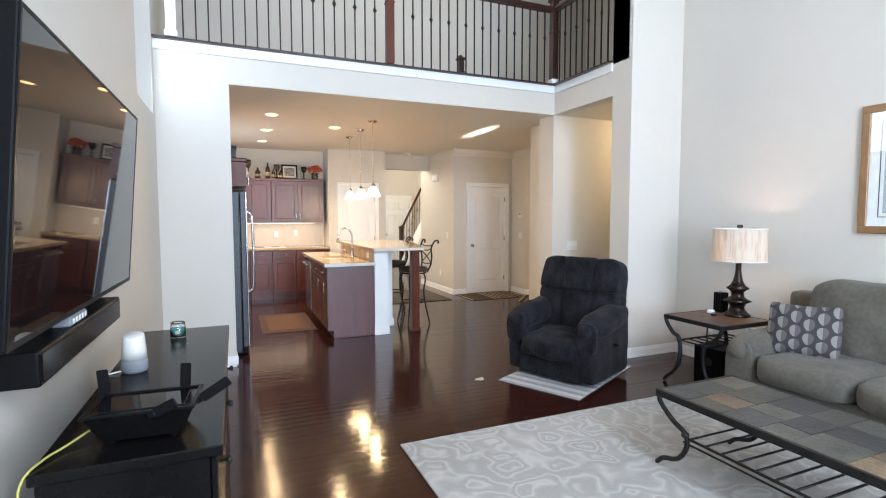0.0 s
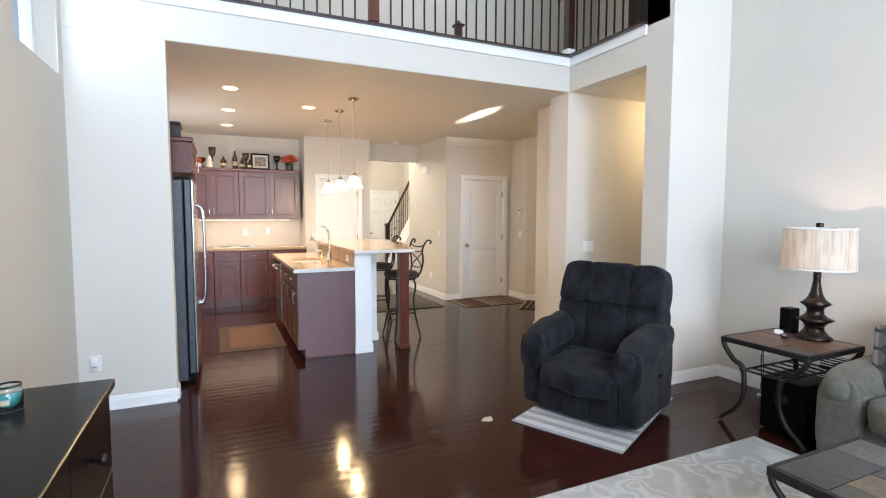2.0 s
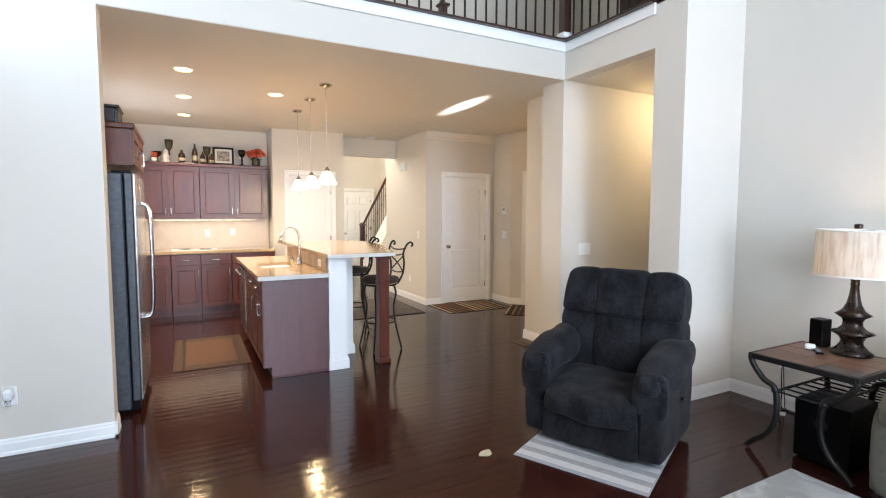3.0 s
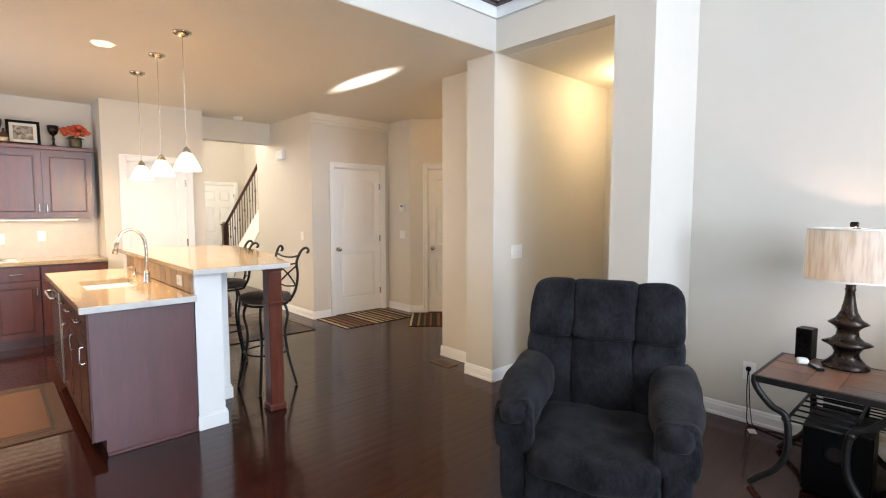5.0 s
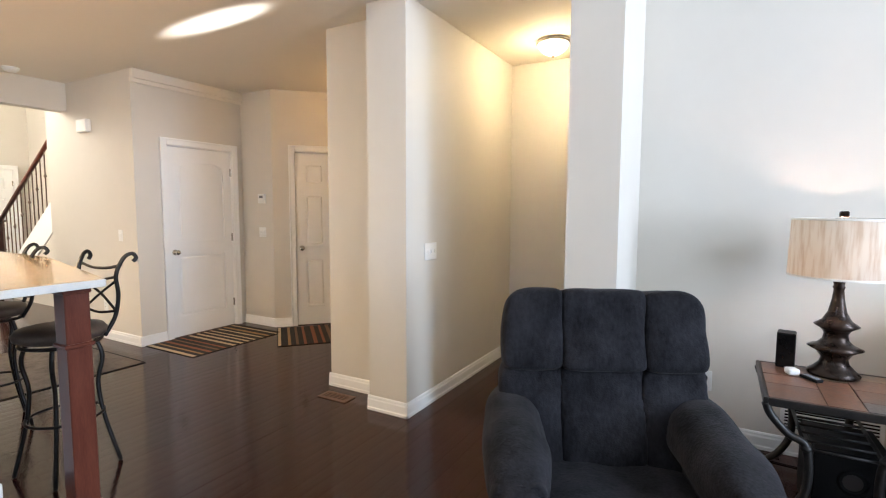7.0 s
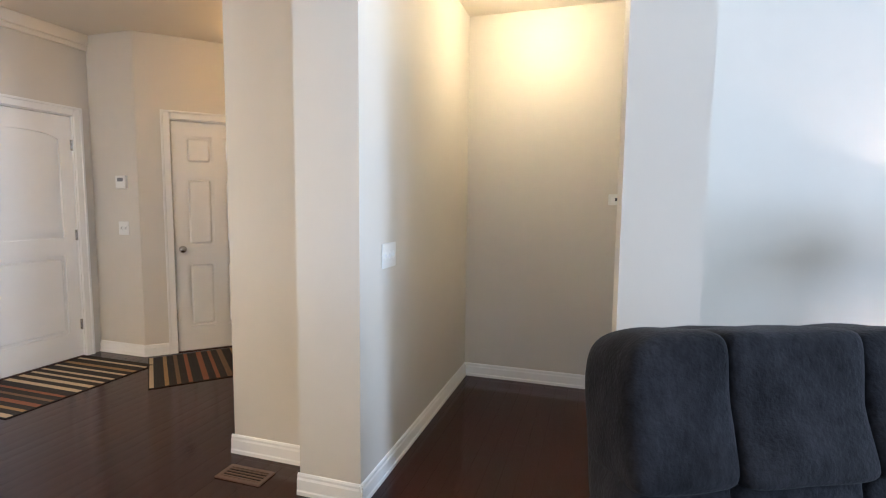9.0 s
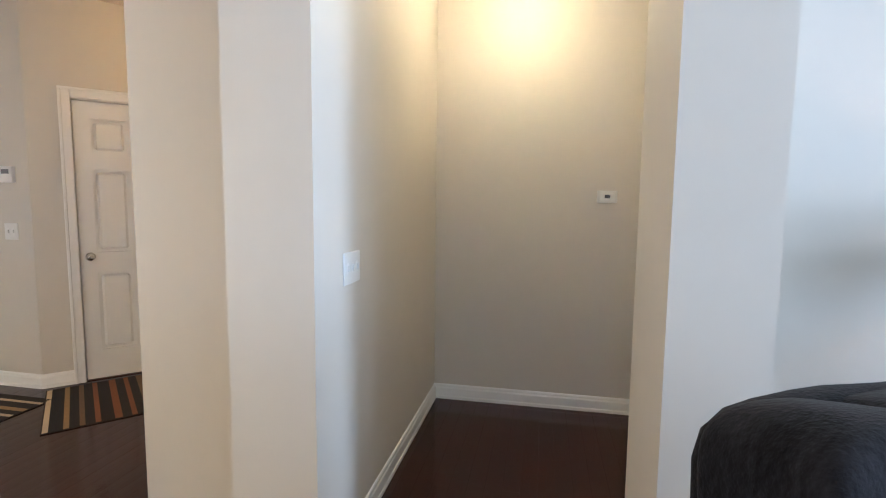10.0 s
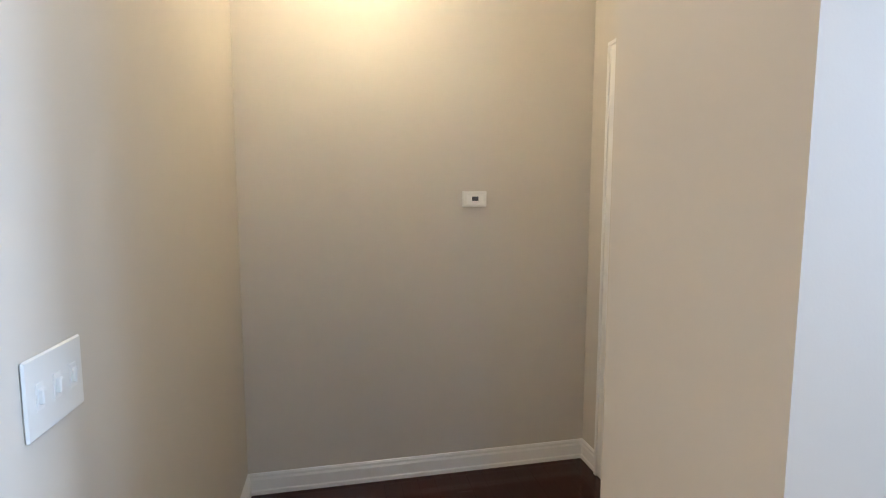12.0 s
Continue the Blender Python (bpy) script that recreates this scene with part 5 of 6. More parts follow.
def bottle(x, y, h, r, mat, label):
    o = thing("bottle", label, "bottle", (x, y, 2.17), 0, "shelf ornaments")
    part("glass_body", lathe([(r * 0.9, 0), (r, 0.01), (r, h * 0.5), (r * 0.85, h * 0.62), (r * 0.33, h * 0.76), (r * 0.3, h * 0.93)], 20), mat, o, smooth=True)
    part("stopper", lathe([(r * 0.36, h * 0.93), (r * 0.4, h * 0.96), (r * 0.3, h)], 14), CERAMIC, o, smooth=True)
    part("paper_label", lathe([(r * 1.01, h * 0.15), (r * 1.01, h * 0.38)], 20), CREAM, o, smooth=True)


goblet(1.13, 10.38, 0.33, OLIVE, "tall olive goblet with a turned bronze stem")
goblet(1.62, 10.38, 0.26, OLIVE, "olive goblet standing behind the small bottles")
goblet(2.10, 10.36, 0.235, BRONZE, "dark bronze goblet beside the picture frame")
goblet(0.98, 10.40, 0.16, BRONZE, "short dark goblet at the shelf end")
bottle(1.29, 10.36, 0.21, 0.048, AMBER, "squat dark bottle with cream label")
bottle(1.46, 10.36, 0.31, 0.04, AMBER, "tall dark wine bottle with white stopper")
bottle(1.56, 10.34, 0.20, 0.034, AMBER, "small dark bottle with cream label")
bottle(1.68, 10.33, 0.17, 0.036, AMBER, "small brown bottle on the shelf")
stat = thing("figurine", "small white ceramic figurine", "figurine", (1.09, 10.33, 2.17))
part("body", lathe([(0.05, 0), (0.055, 0.015), (0.04, 0.05), (0.048, 0.09), (0.03, 0.13), (0.034, 0.155), (0.02, 0.185), (0.004, 0.19)], 20), CERAMIC, stat, smooth=True)
pot = thing("flower_pot", "small white pot with a tiny plant", "plant", (0.94, 10.33, 2.17))
part("pot", lathe([(0.035, 0), (0.045, 0.06), (0.04, 0.06), (0.035, 0.045)], 20), CERAMIC, pot, smooth=True)
lv = []
rng = random.Random(3)
for k in range(14):
    a = rng.uniform(0, 6.28)
    lv.append(moved(cushion(0.035, 0.012, 0.05, (0, 0, 0), 2, 2.2, 0), pose(0.025 * math.cos(a), 0.025 * math.sin(a), 0.075 + rng.uniform(0, 0.05), rng.uniform(-40, 40), rng.uniform(-40, 40), rng.uniform(0, 360))))
part("leaves", joined(*lv), RED, pot)
ph = thing("photo_frame", "black framed photo standing on the crown shelf", "picture frame", (1.845, 10.40, 2.172), 0)
part("frame", moved(bx((-0.145, 0.145, -0.015, 0.01, 0, 0.028), (-0.145, 0.145, -0.015, 0.01, 0.242, 0.27), (-0.145, -0.117, -0.015, 0.01, 0.028, 0.242), (0.117, 0.145, -0.015, 0.01, 0.028, 0.242), bevel=0.003), pose(0, 0, 0, -8)), PLASTIC_B, ph)
part("mount", moved(bx((-0.117, 0.117, -0.006, 0.008, 0.028, 0.242)), pose(0, 0, 0, -8)), CERAMIC, ph)
part("photo", moved(bx((-0.085, 0.085, -0.009, -0.0062, 0.06, 0.21)), pose(0, 0, 0, -8)), PHOTO, ph)
vase = thing("flower_vase", "orange red silk flowers in an olive glass vase", "flowers", (2.30, 10.36, 2.17))
part("vase", lathe([(0.05, 0), (0.06, 0.02), (0.062, 0.09), (0.05, 0.115), (0.045, 0.115)], 20), OLIVE, vase, smooth=True)
fl = []
for k in range(46):
    a, e, r_ = rng.uniform(0, 6.28), rng.uniform(-0.2, 1.4), rng.uniform(0.06, 0.115)
    fl.append(moved(cushion(0.055, 0.045, 0.028, (0, 0, 0), 3, 2.3, 0.012, k), pose(1.25 * r_ * math.cos(a) * math.cos(e), r_ * math.sin(a) * math.cos(e), 0.165 + 0.085 * math.sin(e), rng.uniform(-60, 60), rng.uniform(-60, 60), 57 * a)))
part("blossoms", joined(*fl), RED, vase, smooth=True)
part("foliage", joined(*[moved(cushion(0.06, 0.02, 0.008, (0, 0, 0), 2, 2.2, 0), pose(0.06 * math.cos(k), 0.06 * math.sin(k), 0.115 + 0.01 * (k % 3), 20, 20, 57 * k)) for k in range(12)]), LEAF, vase)

# ---- island and bar ----
isl = thing("island_cabinet", "cherry kitchen island with veneered end panel", "cabinet", (0, 0, 0))
part("end_panel", bx((1.945, 2.45, 6.672, 6.69, 0.02, 0.875), (1.875, 1.945, 6.672, 6.69, 0.10, 0.875)), CHERRY_END, isl, "veneered cherry end panel")
part("body", bx((1.895, 2.45, 6.69, 8.62, 0.10, 0.68), (1.895, 2.45, 6.69, 7.31, 0.68, 0.875), (1.895, 2.45, 7.87, 8.62, 0.68, 0.875), (1.895, 1.95, 7.31, 7.87, 0.68, 0.875), (2.32, 2.45, 7.31, 7.87, 0.68, 0.875), (1.955, 2.45, 6.69, 8.62, 0.0, 0.10)), CHERRY, isl)
part("corner_trim", bx((1.872, 1.886, 6.668, 6.682, 0.10, 0.875), bevel=0.003), CHERRY, isl)
part("shoe_strip", bx((1.945, 2.45, 6.658, 6.672, 0, 0.02), bevel=0.004), CHERRY_END, isl)


def island_front(y0, y1, drawer):
    """Fronts on the island's cooking side, which faces -x."""
    u = thing("sink_cabinet", "cherry island drawer and door with nickel pulls", "cabinet", (1.893, y1, 0), -90, "island fronts")
    w = y1 - y0
    z = 0.865
    if drawer:
        panel_door(0.004, w - 0.004, 0.72, 0.865, 0, u, CHERRY, (w / 2, 0.79, False), "drawer_front", False)
        z = 0.71
    panel_door(0.004, w - 0.004, 0.115, z, 0, u, CHERRY, (w - 0.04, z - 0.10, True))


island_front(6.70, 7.12, True)
island_front(7.125, 7.53, True)
island_front(7.535, 7.94, True)
dw = thing("dishwasher", "stainless steel dishwasher in the island", "dishwasher", (1.895, 8.58, 0), -90)
part("door", bx((0.005, 0.60, -0.03, 0.0, 0.115, 0.865), bevel=0.006), STEEL, dw)
part("handle", tube([(0.05, -0.03, 0.78), (0.06, -0.07, 0.78), (0.30, -0.075, 0.78), (0.54, -0.07, 0.78), (0.55, -0.03, 0.78)], 0.011, 10), STEEL, dw, smooth=True)
part("control_strip", bx((0.01, 0.595, -0.032, -0.03, 0.82, 0.86)), PLASTIC_B, dw)
top_ = thing("island_counter", "polished tan granite island counter with a sink cutout", "counter", (0, 0, 0))
part("slab", bx((1.84, 1.97, 6.60, 8.68, 0.88, 0.915), (2.30, 2.45, 6.60, 8.68, 0.88, 0.915), (1.97, 2.30, 6.60, 7.33, 0.88, 0.915), (1.97, 2.30, 7.85, 8.68, 0.88, 0.915)), GRANITE, top_)
part("front_edge", bx((1.836, 2.45, 6.594, 6.60, 0.877, 0.914), bevel=0.002), CERAMIC, top_, "pale polished edge")
sink = thing("sink", "white undermount kitchen sink", "sink", (0, 0, 0))
part("basin", bx((1.955, 1.97, 7.32, 7.86, 0.70, 0.879), (2.30, 2.315, 7.32, 7.86, 0.70, 0.879), (1.97, 2.30, 7.315, 7.33, 0.70, 0.879), (1.97, 2.30, 7.85, 7.865, 0.70, 0.879), (1.97, 2.30, 7.33, 7.85, 0.69, 0.70)), PLASTIC_W, sink)
part("drain", lathe([(0.04, 0), (0.042, 0.003), (0.03, 0.003)], 20, (2.135, 7.59, 0.70)), STEEL, sink, smooth=True)
fau = thing("faucet", "chrome gooseneck kitchen faucet with pull-down head", "faucet", (2.365, 7.50, 0.915))
part("base", lathe([(0.028, 0), (0.03, 0.005), (0.024, 0.012), (0.02, 0.08), (0.016, 0.085)], 20), CHROME, fau, smooth=True)
part("spout", tube([(0, 0, 0.08), (0, 0, 0.26), (-0.02, 0, 0.35), (-0.085, 0, 0.40), (-0.15, 0, 0.375), (-0.185, 0, 0.30)], 0.012, 12), CHROME, fau, smooth=True)
part("spray_head", tube([(-0.185, 0, 0.305), (-0.20, 0, 0.225)], (0.015, 0.019), 12, straight=True), CHROME, fau, smooth=True)
part("lever", tube([(0.0, -0.02, 0.06), (-0.01, -0.06, 0.075), (-0.02, -0.10, 0.08)], 0.007, 8), CHROME, fau, smooth=True)
soap = thing("soap_dispenser", "chrome soap pump on the island counter", "soap dispenser", (2.37, 7.95, 0.915))
part("body", lathe([(0.02, 0), (0.02, 0.01), (0.01, 0.02), (0.009, 0.07)], 16), CHROME, soap, smooth=True)
part("nozzle", tube([(0, 0, 0.07), (-0.02, 0, 0.08), (-0.06, 0, 0.075)], 0.005, 8), CHROME, soap, smooth=True)

knee = structure("wall_bar", bx((2.456, 2.625, 6.665, 7.12, 0, 1.045), (2.456, 2.82, 7.12, 8.86, 0, 1.045)), TRIM, "white painted half wall carrying the bar")
structure("baseboard", joined(bx((2.447, 2.64, 6.65, 6.665, 0, 0.09), (2.625, 2.64, 6.665, 7.105, 0, 0.09), (2.625, 2.835, 7.105, 7.12, 0, 0.09), (2.82, 2.835, 7.12, 8.86, 0, 0.09), bevel=0.003),
                              bx((2.45, 2.634, 6.656, 6.665, 0.09, 0.105), (2.625, 2.634, 6.665, 7.11, 0.09, 0.105), (2.82, 2.829, 7.12, 8.86, 0.09, 0.105))), TRIM, "white baseboard round the half wall")
splash = thing("bar_backsplash", "tumbled tan stone tiles behind the sink", "backsplash", (0, 0, 0))
yy = 6.70
while yy < 8.60:
    part("tile", bx((2.441, 2.455, yy + 0.002, yy + 0.148, 0.918, 1.044), bevel=0.003), SPLASH, splash)
    yy += 0.15
plate("wall_outlet", "white outlet in the bar backsplash", "outlet", (2.441, 6.93, 0.98), -90, 0.116, 0.07, 1, "switch")
bar = thing("bar_counter", "polished tan granite raised bar top", "counter", (0, 0, 0))
BAR = [(2.425, 6.59), (3.085, 6.59), (3.40, 7.9), (3.42, 8.6), (3.30, 8.93), (2.425, 8.95)]
part("slab", prism(BAR, 1.046, 1.082, 0.006), GRANITE, bar)
part("front_edge", bx((2.43, 3.08, 6.583, 6.59, 1.047, 1.081), bevel=0.002), CERAMIC, bar, "pale polished edge")
leg_ = thing("support_post", "square cherry bar support post with moulded foot", "post", (2.99, 6.695, 0), 0)
part("shaft", bx((-0.05, 0.05, -0.05, 0.05, 0, 1.046), bevel=0.005), POSTWOOD, leg_)
part("foot", bx((-0.062, 0.062, -0.062, 0.062, 0, 0.05), bevel=0.012, seg=2), POSTWOOD, leg_)
part("moulding", bx((-0.06, 0.06, -0.06, 0.06, 0.78, 0.80), bevel=0.005), POSTWOOD, leg_)
part("cap_block", bx((-0.057, 0.057, -0.057, 0.057, 1.02, 1.045), bevel=0.005), POSTWOOD, leg_)


def stool():
    """An iron bar stool: round padded seat, four splayed legs, scrolled back towards +x."""
    o = thing("bar_stool", "black wrought iron bar stool with scrolled back and round seat", "stool", (0, 0, 0), 0, "stools at the bar")
    part("seat", lathe([(0.02, 0.715), (0.17, 0.715), (0.20, 0.73), (0.205, 0.755), (0.19, 0.775), (0.12, 0.788), (0.01, 0.792)], 36), LEATHER, o, "dark vinyl padded seat", smooth=True)
    part("seat_ring", tube([(0.175 * math.cos(k * math.pi / 8), 0.175 * math.sin(k * math.pi / 8), 0.70) for k in range(17)], 0.010, 8, 2), IRON, o, smooth=True)
    for k in range(4):
        a = math.pi / 4 + k * math.pi / 2
        c, s = math.cos(a), math.sin(a)
        part("leg", tube([(0.15 * c, 0.15 * s, 0.70), (0.175 * c, 0.175 * s, 0.60), (0.15 * c, 0.15 * s, 0.45), (0.175 * c, 0.175 * s, 0.25), (0.235 * c, 0.235 * s, 0.006)], 0.011, 8, 5), IRON, o, smooth=True)
    part("foot_ring", tube([(0.17 * math.cos(k * math.pi / 8), 0.17 * math.sin(k * math.pi / 8), 0.30) for k in range(17)], 0.008, 8, 2), IRON, o, smooth=True)
    for s in (-1, 1):
        part("back_post", tube([(0.16, s * 0.10, 0.70), (0.205, s * 0.125, 0.80), (0.215, s * 0.145, 0.92), (0.20, s * 0.155, 1.03), (0.235, s * 0.17, 1.12), (0.275, s * 0.185, 1.145), (0.295, s * 0.19, 1.12), (0.28, s * 0.185, 1.10)], 0.011, 8, 5), IRON, o, smooth=True)
    part("back_crossbar", tube([(0.225, -0.165, 1.085), (0.215, -0.06, 1.065), (0.215, 0.06, 1.065), (0.225, 0.165, 1.085)], 0.008, 8, 4), IRON, o, smooth=True)
    part("back_crossbar", tube([(0.203, -0.15, 1.02), (0.195, 0, 1.00), (0.203, 0.15, 1.02)], 0.007, 8, 4), IRON, o, smooth=True)
    part("back_cross", tube([(0.203, -0.15, 1.0), (0.215, 0.0, 0.92), (0.208, 0.13, 0.83)], 0.007, 8, 4), IRON, o, smooth=True)
    part("back_cross", tube([(0.203, 0.15, 1.0), (0.215, 0.0, 0.92), (0.208, -0.13, 0.83)], 0.007, 8, 4), IRON, o, smooth=True)
    part("back_crossbar", tube([(0.208, -0.13, 0.83), (0.20, 0, 0.815), (0.208, 0.13, 0.83)], 0.007, 8, 4), IRON, o, smooth=True)
    return o


st = stool()
st.matrix_basis = pose(3.14, 7.18, 0.0, 0, 0, 8)
copy_thing(st, pose(3.16, 8.18, 0.0, 0, 0, -14))


def pendant(y):
    o = thing("pendant_light", "pendant light with nickel stem and white bell glass, lit", "pendant", (2.59, y, KC), 0, "pendants over the bar")
    part("canopy", lathe([(0.008, -0.035), (0.035, -0.028), (0.062, -0.012), (0.064, 0)], 28), CHROME, o, smooth=True)
    part("stem", lathe([(0.0032, -0.82), (0.0032, -0.03)], 10), CHROME, o)
    part("socket_cap", lathe([(0.030, -0.865), (0.032, -0.85), (0.02, -0.825), (0.008, -0.81)], 20), CHROME, o, smooth=True)
    sh = lathe([(0.097, -0.985), (0.091, -0.972), (0.072, -0.925), (0.05, -0.885), (0.032, -0.86)], 32)
    part("glass_shade", sh, GLOW, o, "lit white bell glass", smooth=True)
    lamp("pendant_bulb", "POINT", (2.59, y, KC - 1.03), 24, (1.0, 0.70, 0.36), None, 0.05)


for y in (7.19, 7.89, 8.6):
    pendant(y)


def can(x, y):
    o = thing("recessed_light", "round recessed ceiling light, lit", "ceiling light", (x, y, KC), 0, "recessed kitchen lights")
    part("trim", lathe([(0.085, -0.004), (0.088, 0.0)], 32), PLASTIC_W, o)
    part("lens", lathe([(0.066, -0.008), (0.068, -0.004)], 32), CAN, o)
    lamp("recessed_bulb", "SPOT", (x, y, KC - 0.03), 118, WARM, (x, y, 0), 0.06, spot=(150, 0.9))


for x, y in ((1.335, 7.26), (1.335, 8.42), (1.335, 9.56), (2.215, 7.86)):
    can(x, y)

dome = thing("flush_ceiling_light", "flush hall ceiling light with lit alabaster dome", "ceiling light", (5.86, 5.42, KC))
part("pan", lathe([(0.125, -0.03), (0.135, -0.022), (0.13, 0)], 36), CHROME, dome, smooth=True)
part("dome", lathe([(0.005, -0.115), (0.05, -0.108), (0.095, -0.08), (0.118, -0.045), (0.12, -0.03)], 36), DOME, dome, "lit alabaster glass", smooth=True)
part("finial", lathe([(0.004, -0.135), (0.011, -0.125), (0.005, -0.113)], 14), BRONZE, dome, smooth=True)
lamp("hall_bulb", "POINT", (5.86, 5.42, KC - 0.16), 21, (1.0, 0.74, 0.41), None, 0.1)
lamp("corridor_bulb", "POINT", (6.2, 7.5, KC - 0.17), 9, (1.0, 0.55, 0.18), None, 0.06)

# ---- rugs of the kitchen and the doors ----
km = thing("kitchen_mat", "tan kitchen mat with brown patterned border", "mat", (0, 0, 0))
part("border", bx((1.165, 1.84, 7.24, 8.50, 0.0005, 0.007), bevel=0.002), MATBROWN, km)
part("field", bx((1.27, 1.735, 7.38, 8.36, 0.007, 0.009)), MATTAN, km)
part("binding", bx((1.245, 1.26, 7.33, 8.41, 0.007, 0.0085), (1.745, 1.76, 7.33, 8.41, 0.007, 0.0085), (1.26, 1.745, 7.33, 7.345, 0.007, 0.0085), (1.26, 1.745, 8.395, 8.41, 0.007, 0.0085)), GAP, km)


def striped(place, turn, w, d, seed, label):
    """A woven doormat of stripes that run along local y."""
    o = thing("doormat", label, "mat", place, turn, "striped doormats")
    part("backing", bx((0, w, 0, d, 0.0005, 0.006), bevel=0.002), CLOTHS[0], o)
    r = random.Random(seed)
    x, last = 0.008, 0
    while x < w - 0.02:
        s = r.choice((0.028, 0.04)) if last in (0, 5) else r.choice((0.05, 0.07))
        k = r.choice((1, 3, 3, 4, 2)) if last in (0, 5) else r.choice((0, 0, 5))
        last = k
        part("stripe", bx((x, min(x + s, w - 0.008), 0.01, d - 0.01, 0.006, 0.0075)), CLOTHS[k], o)
        x += s
    return o


striped((4.68, 8.43, 0), 0, 1.08, 0.76, 5, "brown black and tan striped doormat by the panelled door")
striped((5.33, 8.03, 0), -42, 0.80, 0.80, 8, "tan brown and black striped doormat in the corridor")
br = thing("bar_mat", "faded grey patterned mat beside the bar stools", "mat", (0, 0, 0))
part("weave", bx((3.20, 4.37, 8.68, 10.1, 0.0005, 0.006), bevel=0.002), BARRUG, br)
part("edge", bx((3.20, 4.37, 8.665, 8.68, 0.0005, 0.007), (4.37, 4.382, 8.665, 10.1, 0.0005, 0.007)), CLOTHS[0], br)

# crown along the door wall
structure("trim", joined(bx((4.655, 5.91, 9.17, 9.21, 2.64, KC), bevel=0.006), bx((4.65, 5.91, 9.19, 9.21, 2.60, 2.64), bevel=0.004)), CEIL, "painted crown band above the door")

# ---- foyer stairs ----
stairs = thing("staircase", "foyer stairs with white skirt and dark treads", "stairs", (0.17, 0, 0))
for k in range(12):
    y = 13.85 - 0.262 * k
    part("tread", bx((5.0, 5.92, y - 0.29, y + 0.01, 0.18 * (k + 1) - 0.03, 0.18 * (k + 1)), bevel=0.006), DARKWOOD, stairs)
    part("riser", bx((5.02, 5.92, y - 0.02, y, 0.18 * k, 0.18 * (k + 1) - 0.03)), TRIM, stairs)
part("skirt", prism([(13.98, 0), (13.98, 0.22), (10.76, 2.43), (10.76, 2.05), (13.65, 0.0)], 4.985, 5.02, axis="x"), TRIM, stairs)
part("side_wall", prism([(13.65, 0), (10.76, 2.05), (10.76, 0)], 5.0, 5.015, axis="x"), WALL, stairs)
srail = thing("stair_railing", "reddish wood stair handrail with brown knotted balusters", "railing", (0.17, 0, 0))
part("handrail", tube([(5.0, 13.9, 1.15), (5.0, 10.76, 3.18)], 0.03, 8, straight=True), POSTWOOD, srail, smooth=True)
for k in range(23):
    y = 13.75 - 0.131 * k
    zb = 0.22 + (13.98 - y) * 0.686
    part("baluster", bx((4.994, 5.006, y - 0.006, y + 0.006, zb - 0.02, 1.15 + (13.9 - y) * 0.6465)), VENTWOOD, srail)
    if k % 2:
        zk = zb + 0.45
        part("knot", lathe([(0.007, zk - 0.03), (0.02, zk), (0.007, zk + 0.03)], 4, (5.0, y, 0)), VENTWOOD, srail)
newel("newel_post", "dark wood newel post at the foot of the stairs", (5.17, 13.92, 0), 1.16, 0.11, DARKWOOD, False)


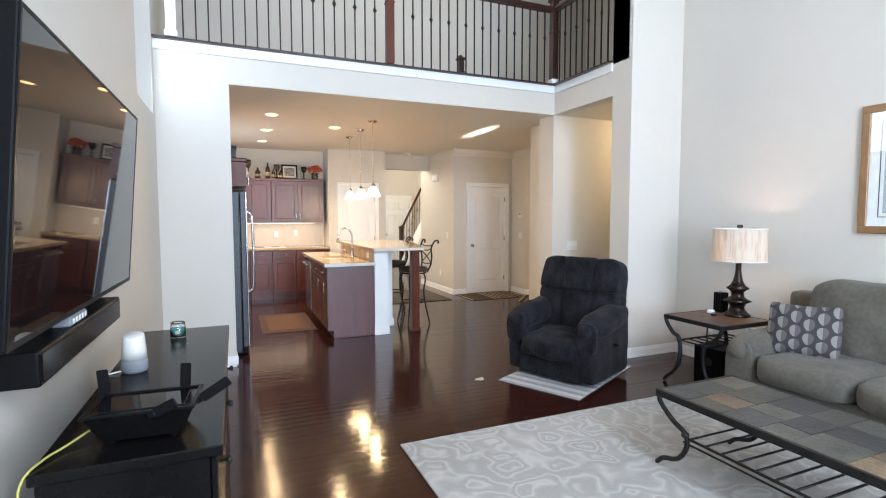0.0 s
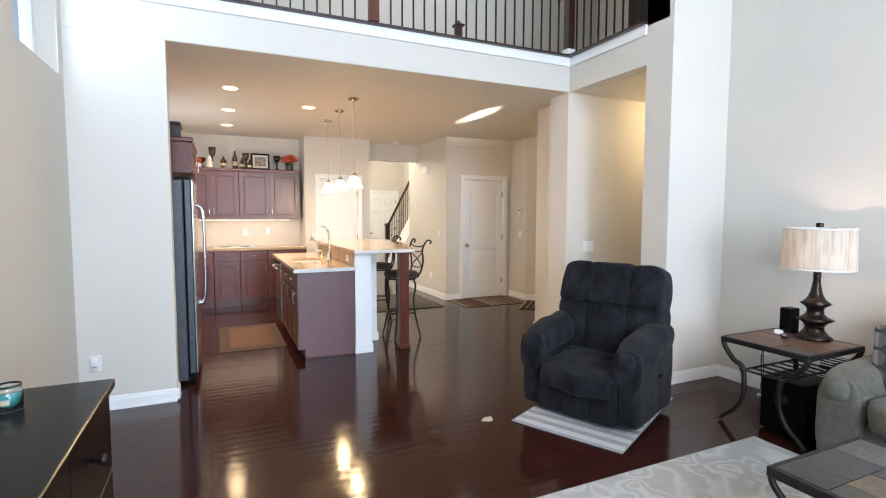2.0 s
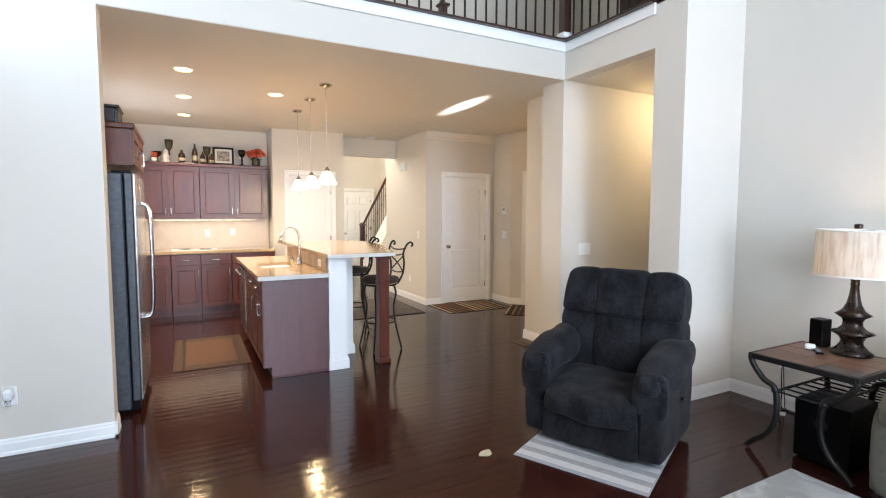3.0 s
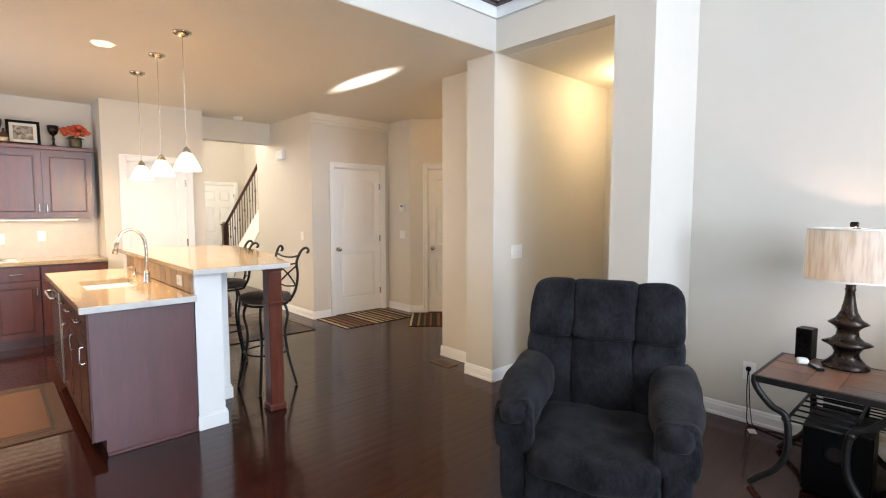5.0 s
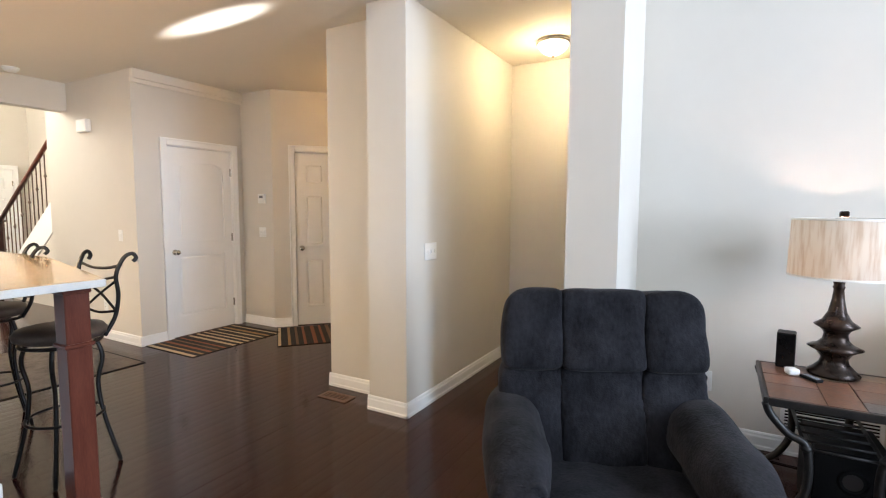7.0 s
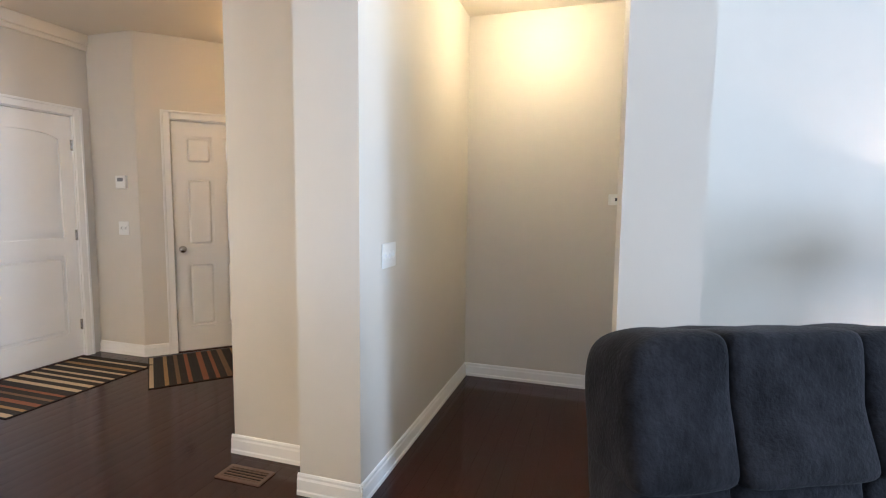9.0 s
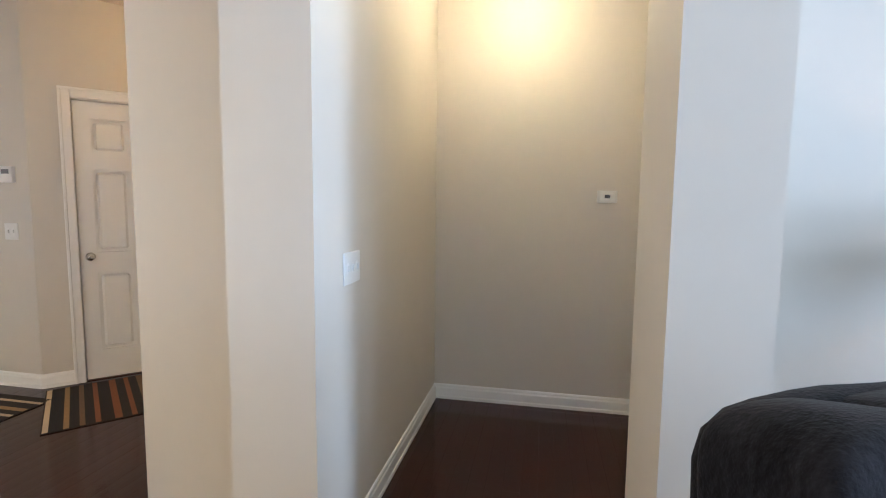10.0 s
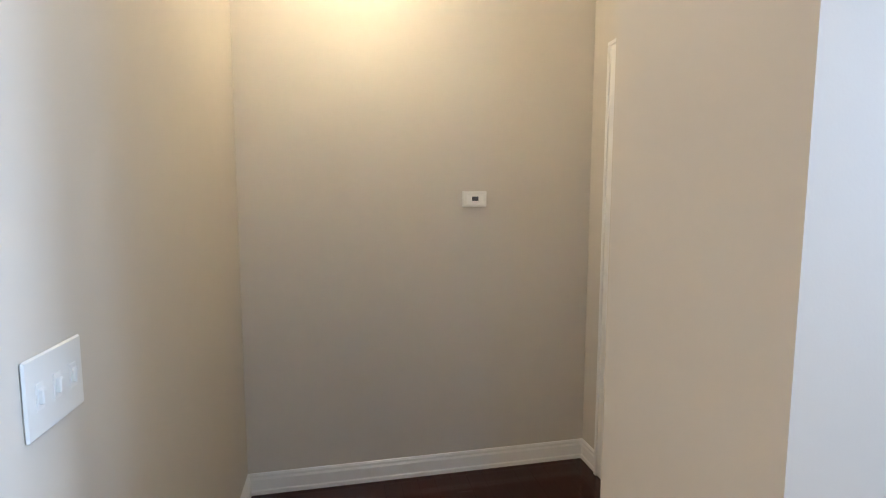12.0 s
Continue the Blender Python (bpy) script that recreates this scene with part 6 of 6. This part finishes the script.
# ---- floor boards ----
def crowned(x0, x1, y0, y1, tilt=0.0, g=0.0004, crown=0.0003):
    """A board with a hand-scraped, gently rounded face: four smooth strips along x and its two long sides."""
    vs, n = [], 4
    for k in range(n + 1):
        u = k / n
        z = -crown * (2 * u - 1) ** 2 + tilt * (2 * u - 1)
        y = y0 + g + (y1 - y0 - 2 * g) * u
        vs += [(x0 + g, y, z), (x1 - g, y, z)]
    fs = [(2 * k, 2 * k + 1, 2 * k + 3, 2 * k + 2) for k in range(n)]
    for y, flip in ((y0 + g, False), (y1 - g, True)):
        i = len(vs)
        vs += [(x0 + g, y, -0.016), (x1 - g, y, -0.016), (x1 - g, y, -crown), (x0 + g, y, -crown)]
        fs.append((i + 3, i + 2, i + 1, i) if flip else (i, i + 1, i + 2, i + 3))
    return vs, fs


def boards():
    """Hardwood boards along x; the ones walked past are objects of their own."""
    rng = random.Random(4)
    w = 0.0826
    floor = structure("floor", bx((0.1, 0.2, YS, YS + 0.1, -0.03, -0.017)), GAP, "dark espresso hand-scraped hardwood floor")
    shared, rest = {}, []
    y, count = YS, 0
    while y < 15.2:
        x = 0.1 - rng.random() * 1.1
        while x < 8.4:
            ln = rng.choice((0.6, 0.9, 1.2, 1.5))
            x1 = x + ln
            lo, hi = (0.06, 5.38) if y < 3.6 else (0.06, 8.38) if y < 10.55 else (2.52, 6.2)
            if x1 > lo + 0.02 and x < hi - 0.02:
                near = x > lo and x1 < hi and 3.6 < y < 7.2 and 0.4 < x < 5.2 and count < 300
                if near:
                    if ln not in shared:
                        vs, fs = crowned(0, ln, 0, w)
                        me = bpy.data.meshes.new("board")
                        me.from_pydata(vs, [], fs)
                        me.polygons.foreach_set("use_smooth", [True] * 4 + [False] * (len(fs) - 4))
                        me.materials.append(FLOOR)
                        shared[ln] = me
                    o = new("board", shared[ln])
                    o.parent = floor
                    o.location = (x, y, 0)
                    o.rotation_euler = (radians(rng.uniform(-0.18, 0.18)), radians(rng.uniform(-0.03, 0.03)), 0)
                    count += 1
                else:
                    rest.append((max(x, lo), min(x1, hi), y, y + w))
            x = x1
        y += w
    verts, faces, soft = [], [], []
    for x0, x1, y0, y1 in rest:
        vs, fs = crowned(x0, x1, y0, y1, rng.uniform(-0.0002, 0.0002))
        n = len(verts)
        verts += vs
        faces += [tuple(n + i for i in f) for f in fs]
        soft += [True] * 4 + [False] * (len(fs) - 4)
    me = bpy.data.meshes.new("far_boards")
    me.from_pydata(verts, [], faces)
    me.polygons.foreach_set("use_smooth", soft)
    me.materials.append(FLOOR)
    o = new("far_boards", me)
    o.parent = floor
    tagged(o, kind="stuff")


boards()
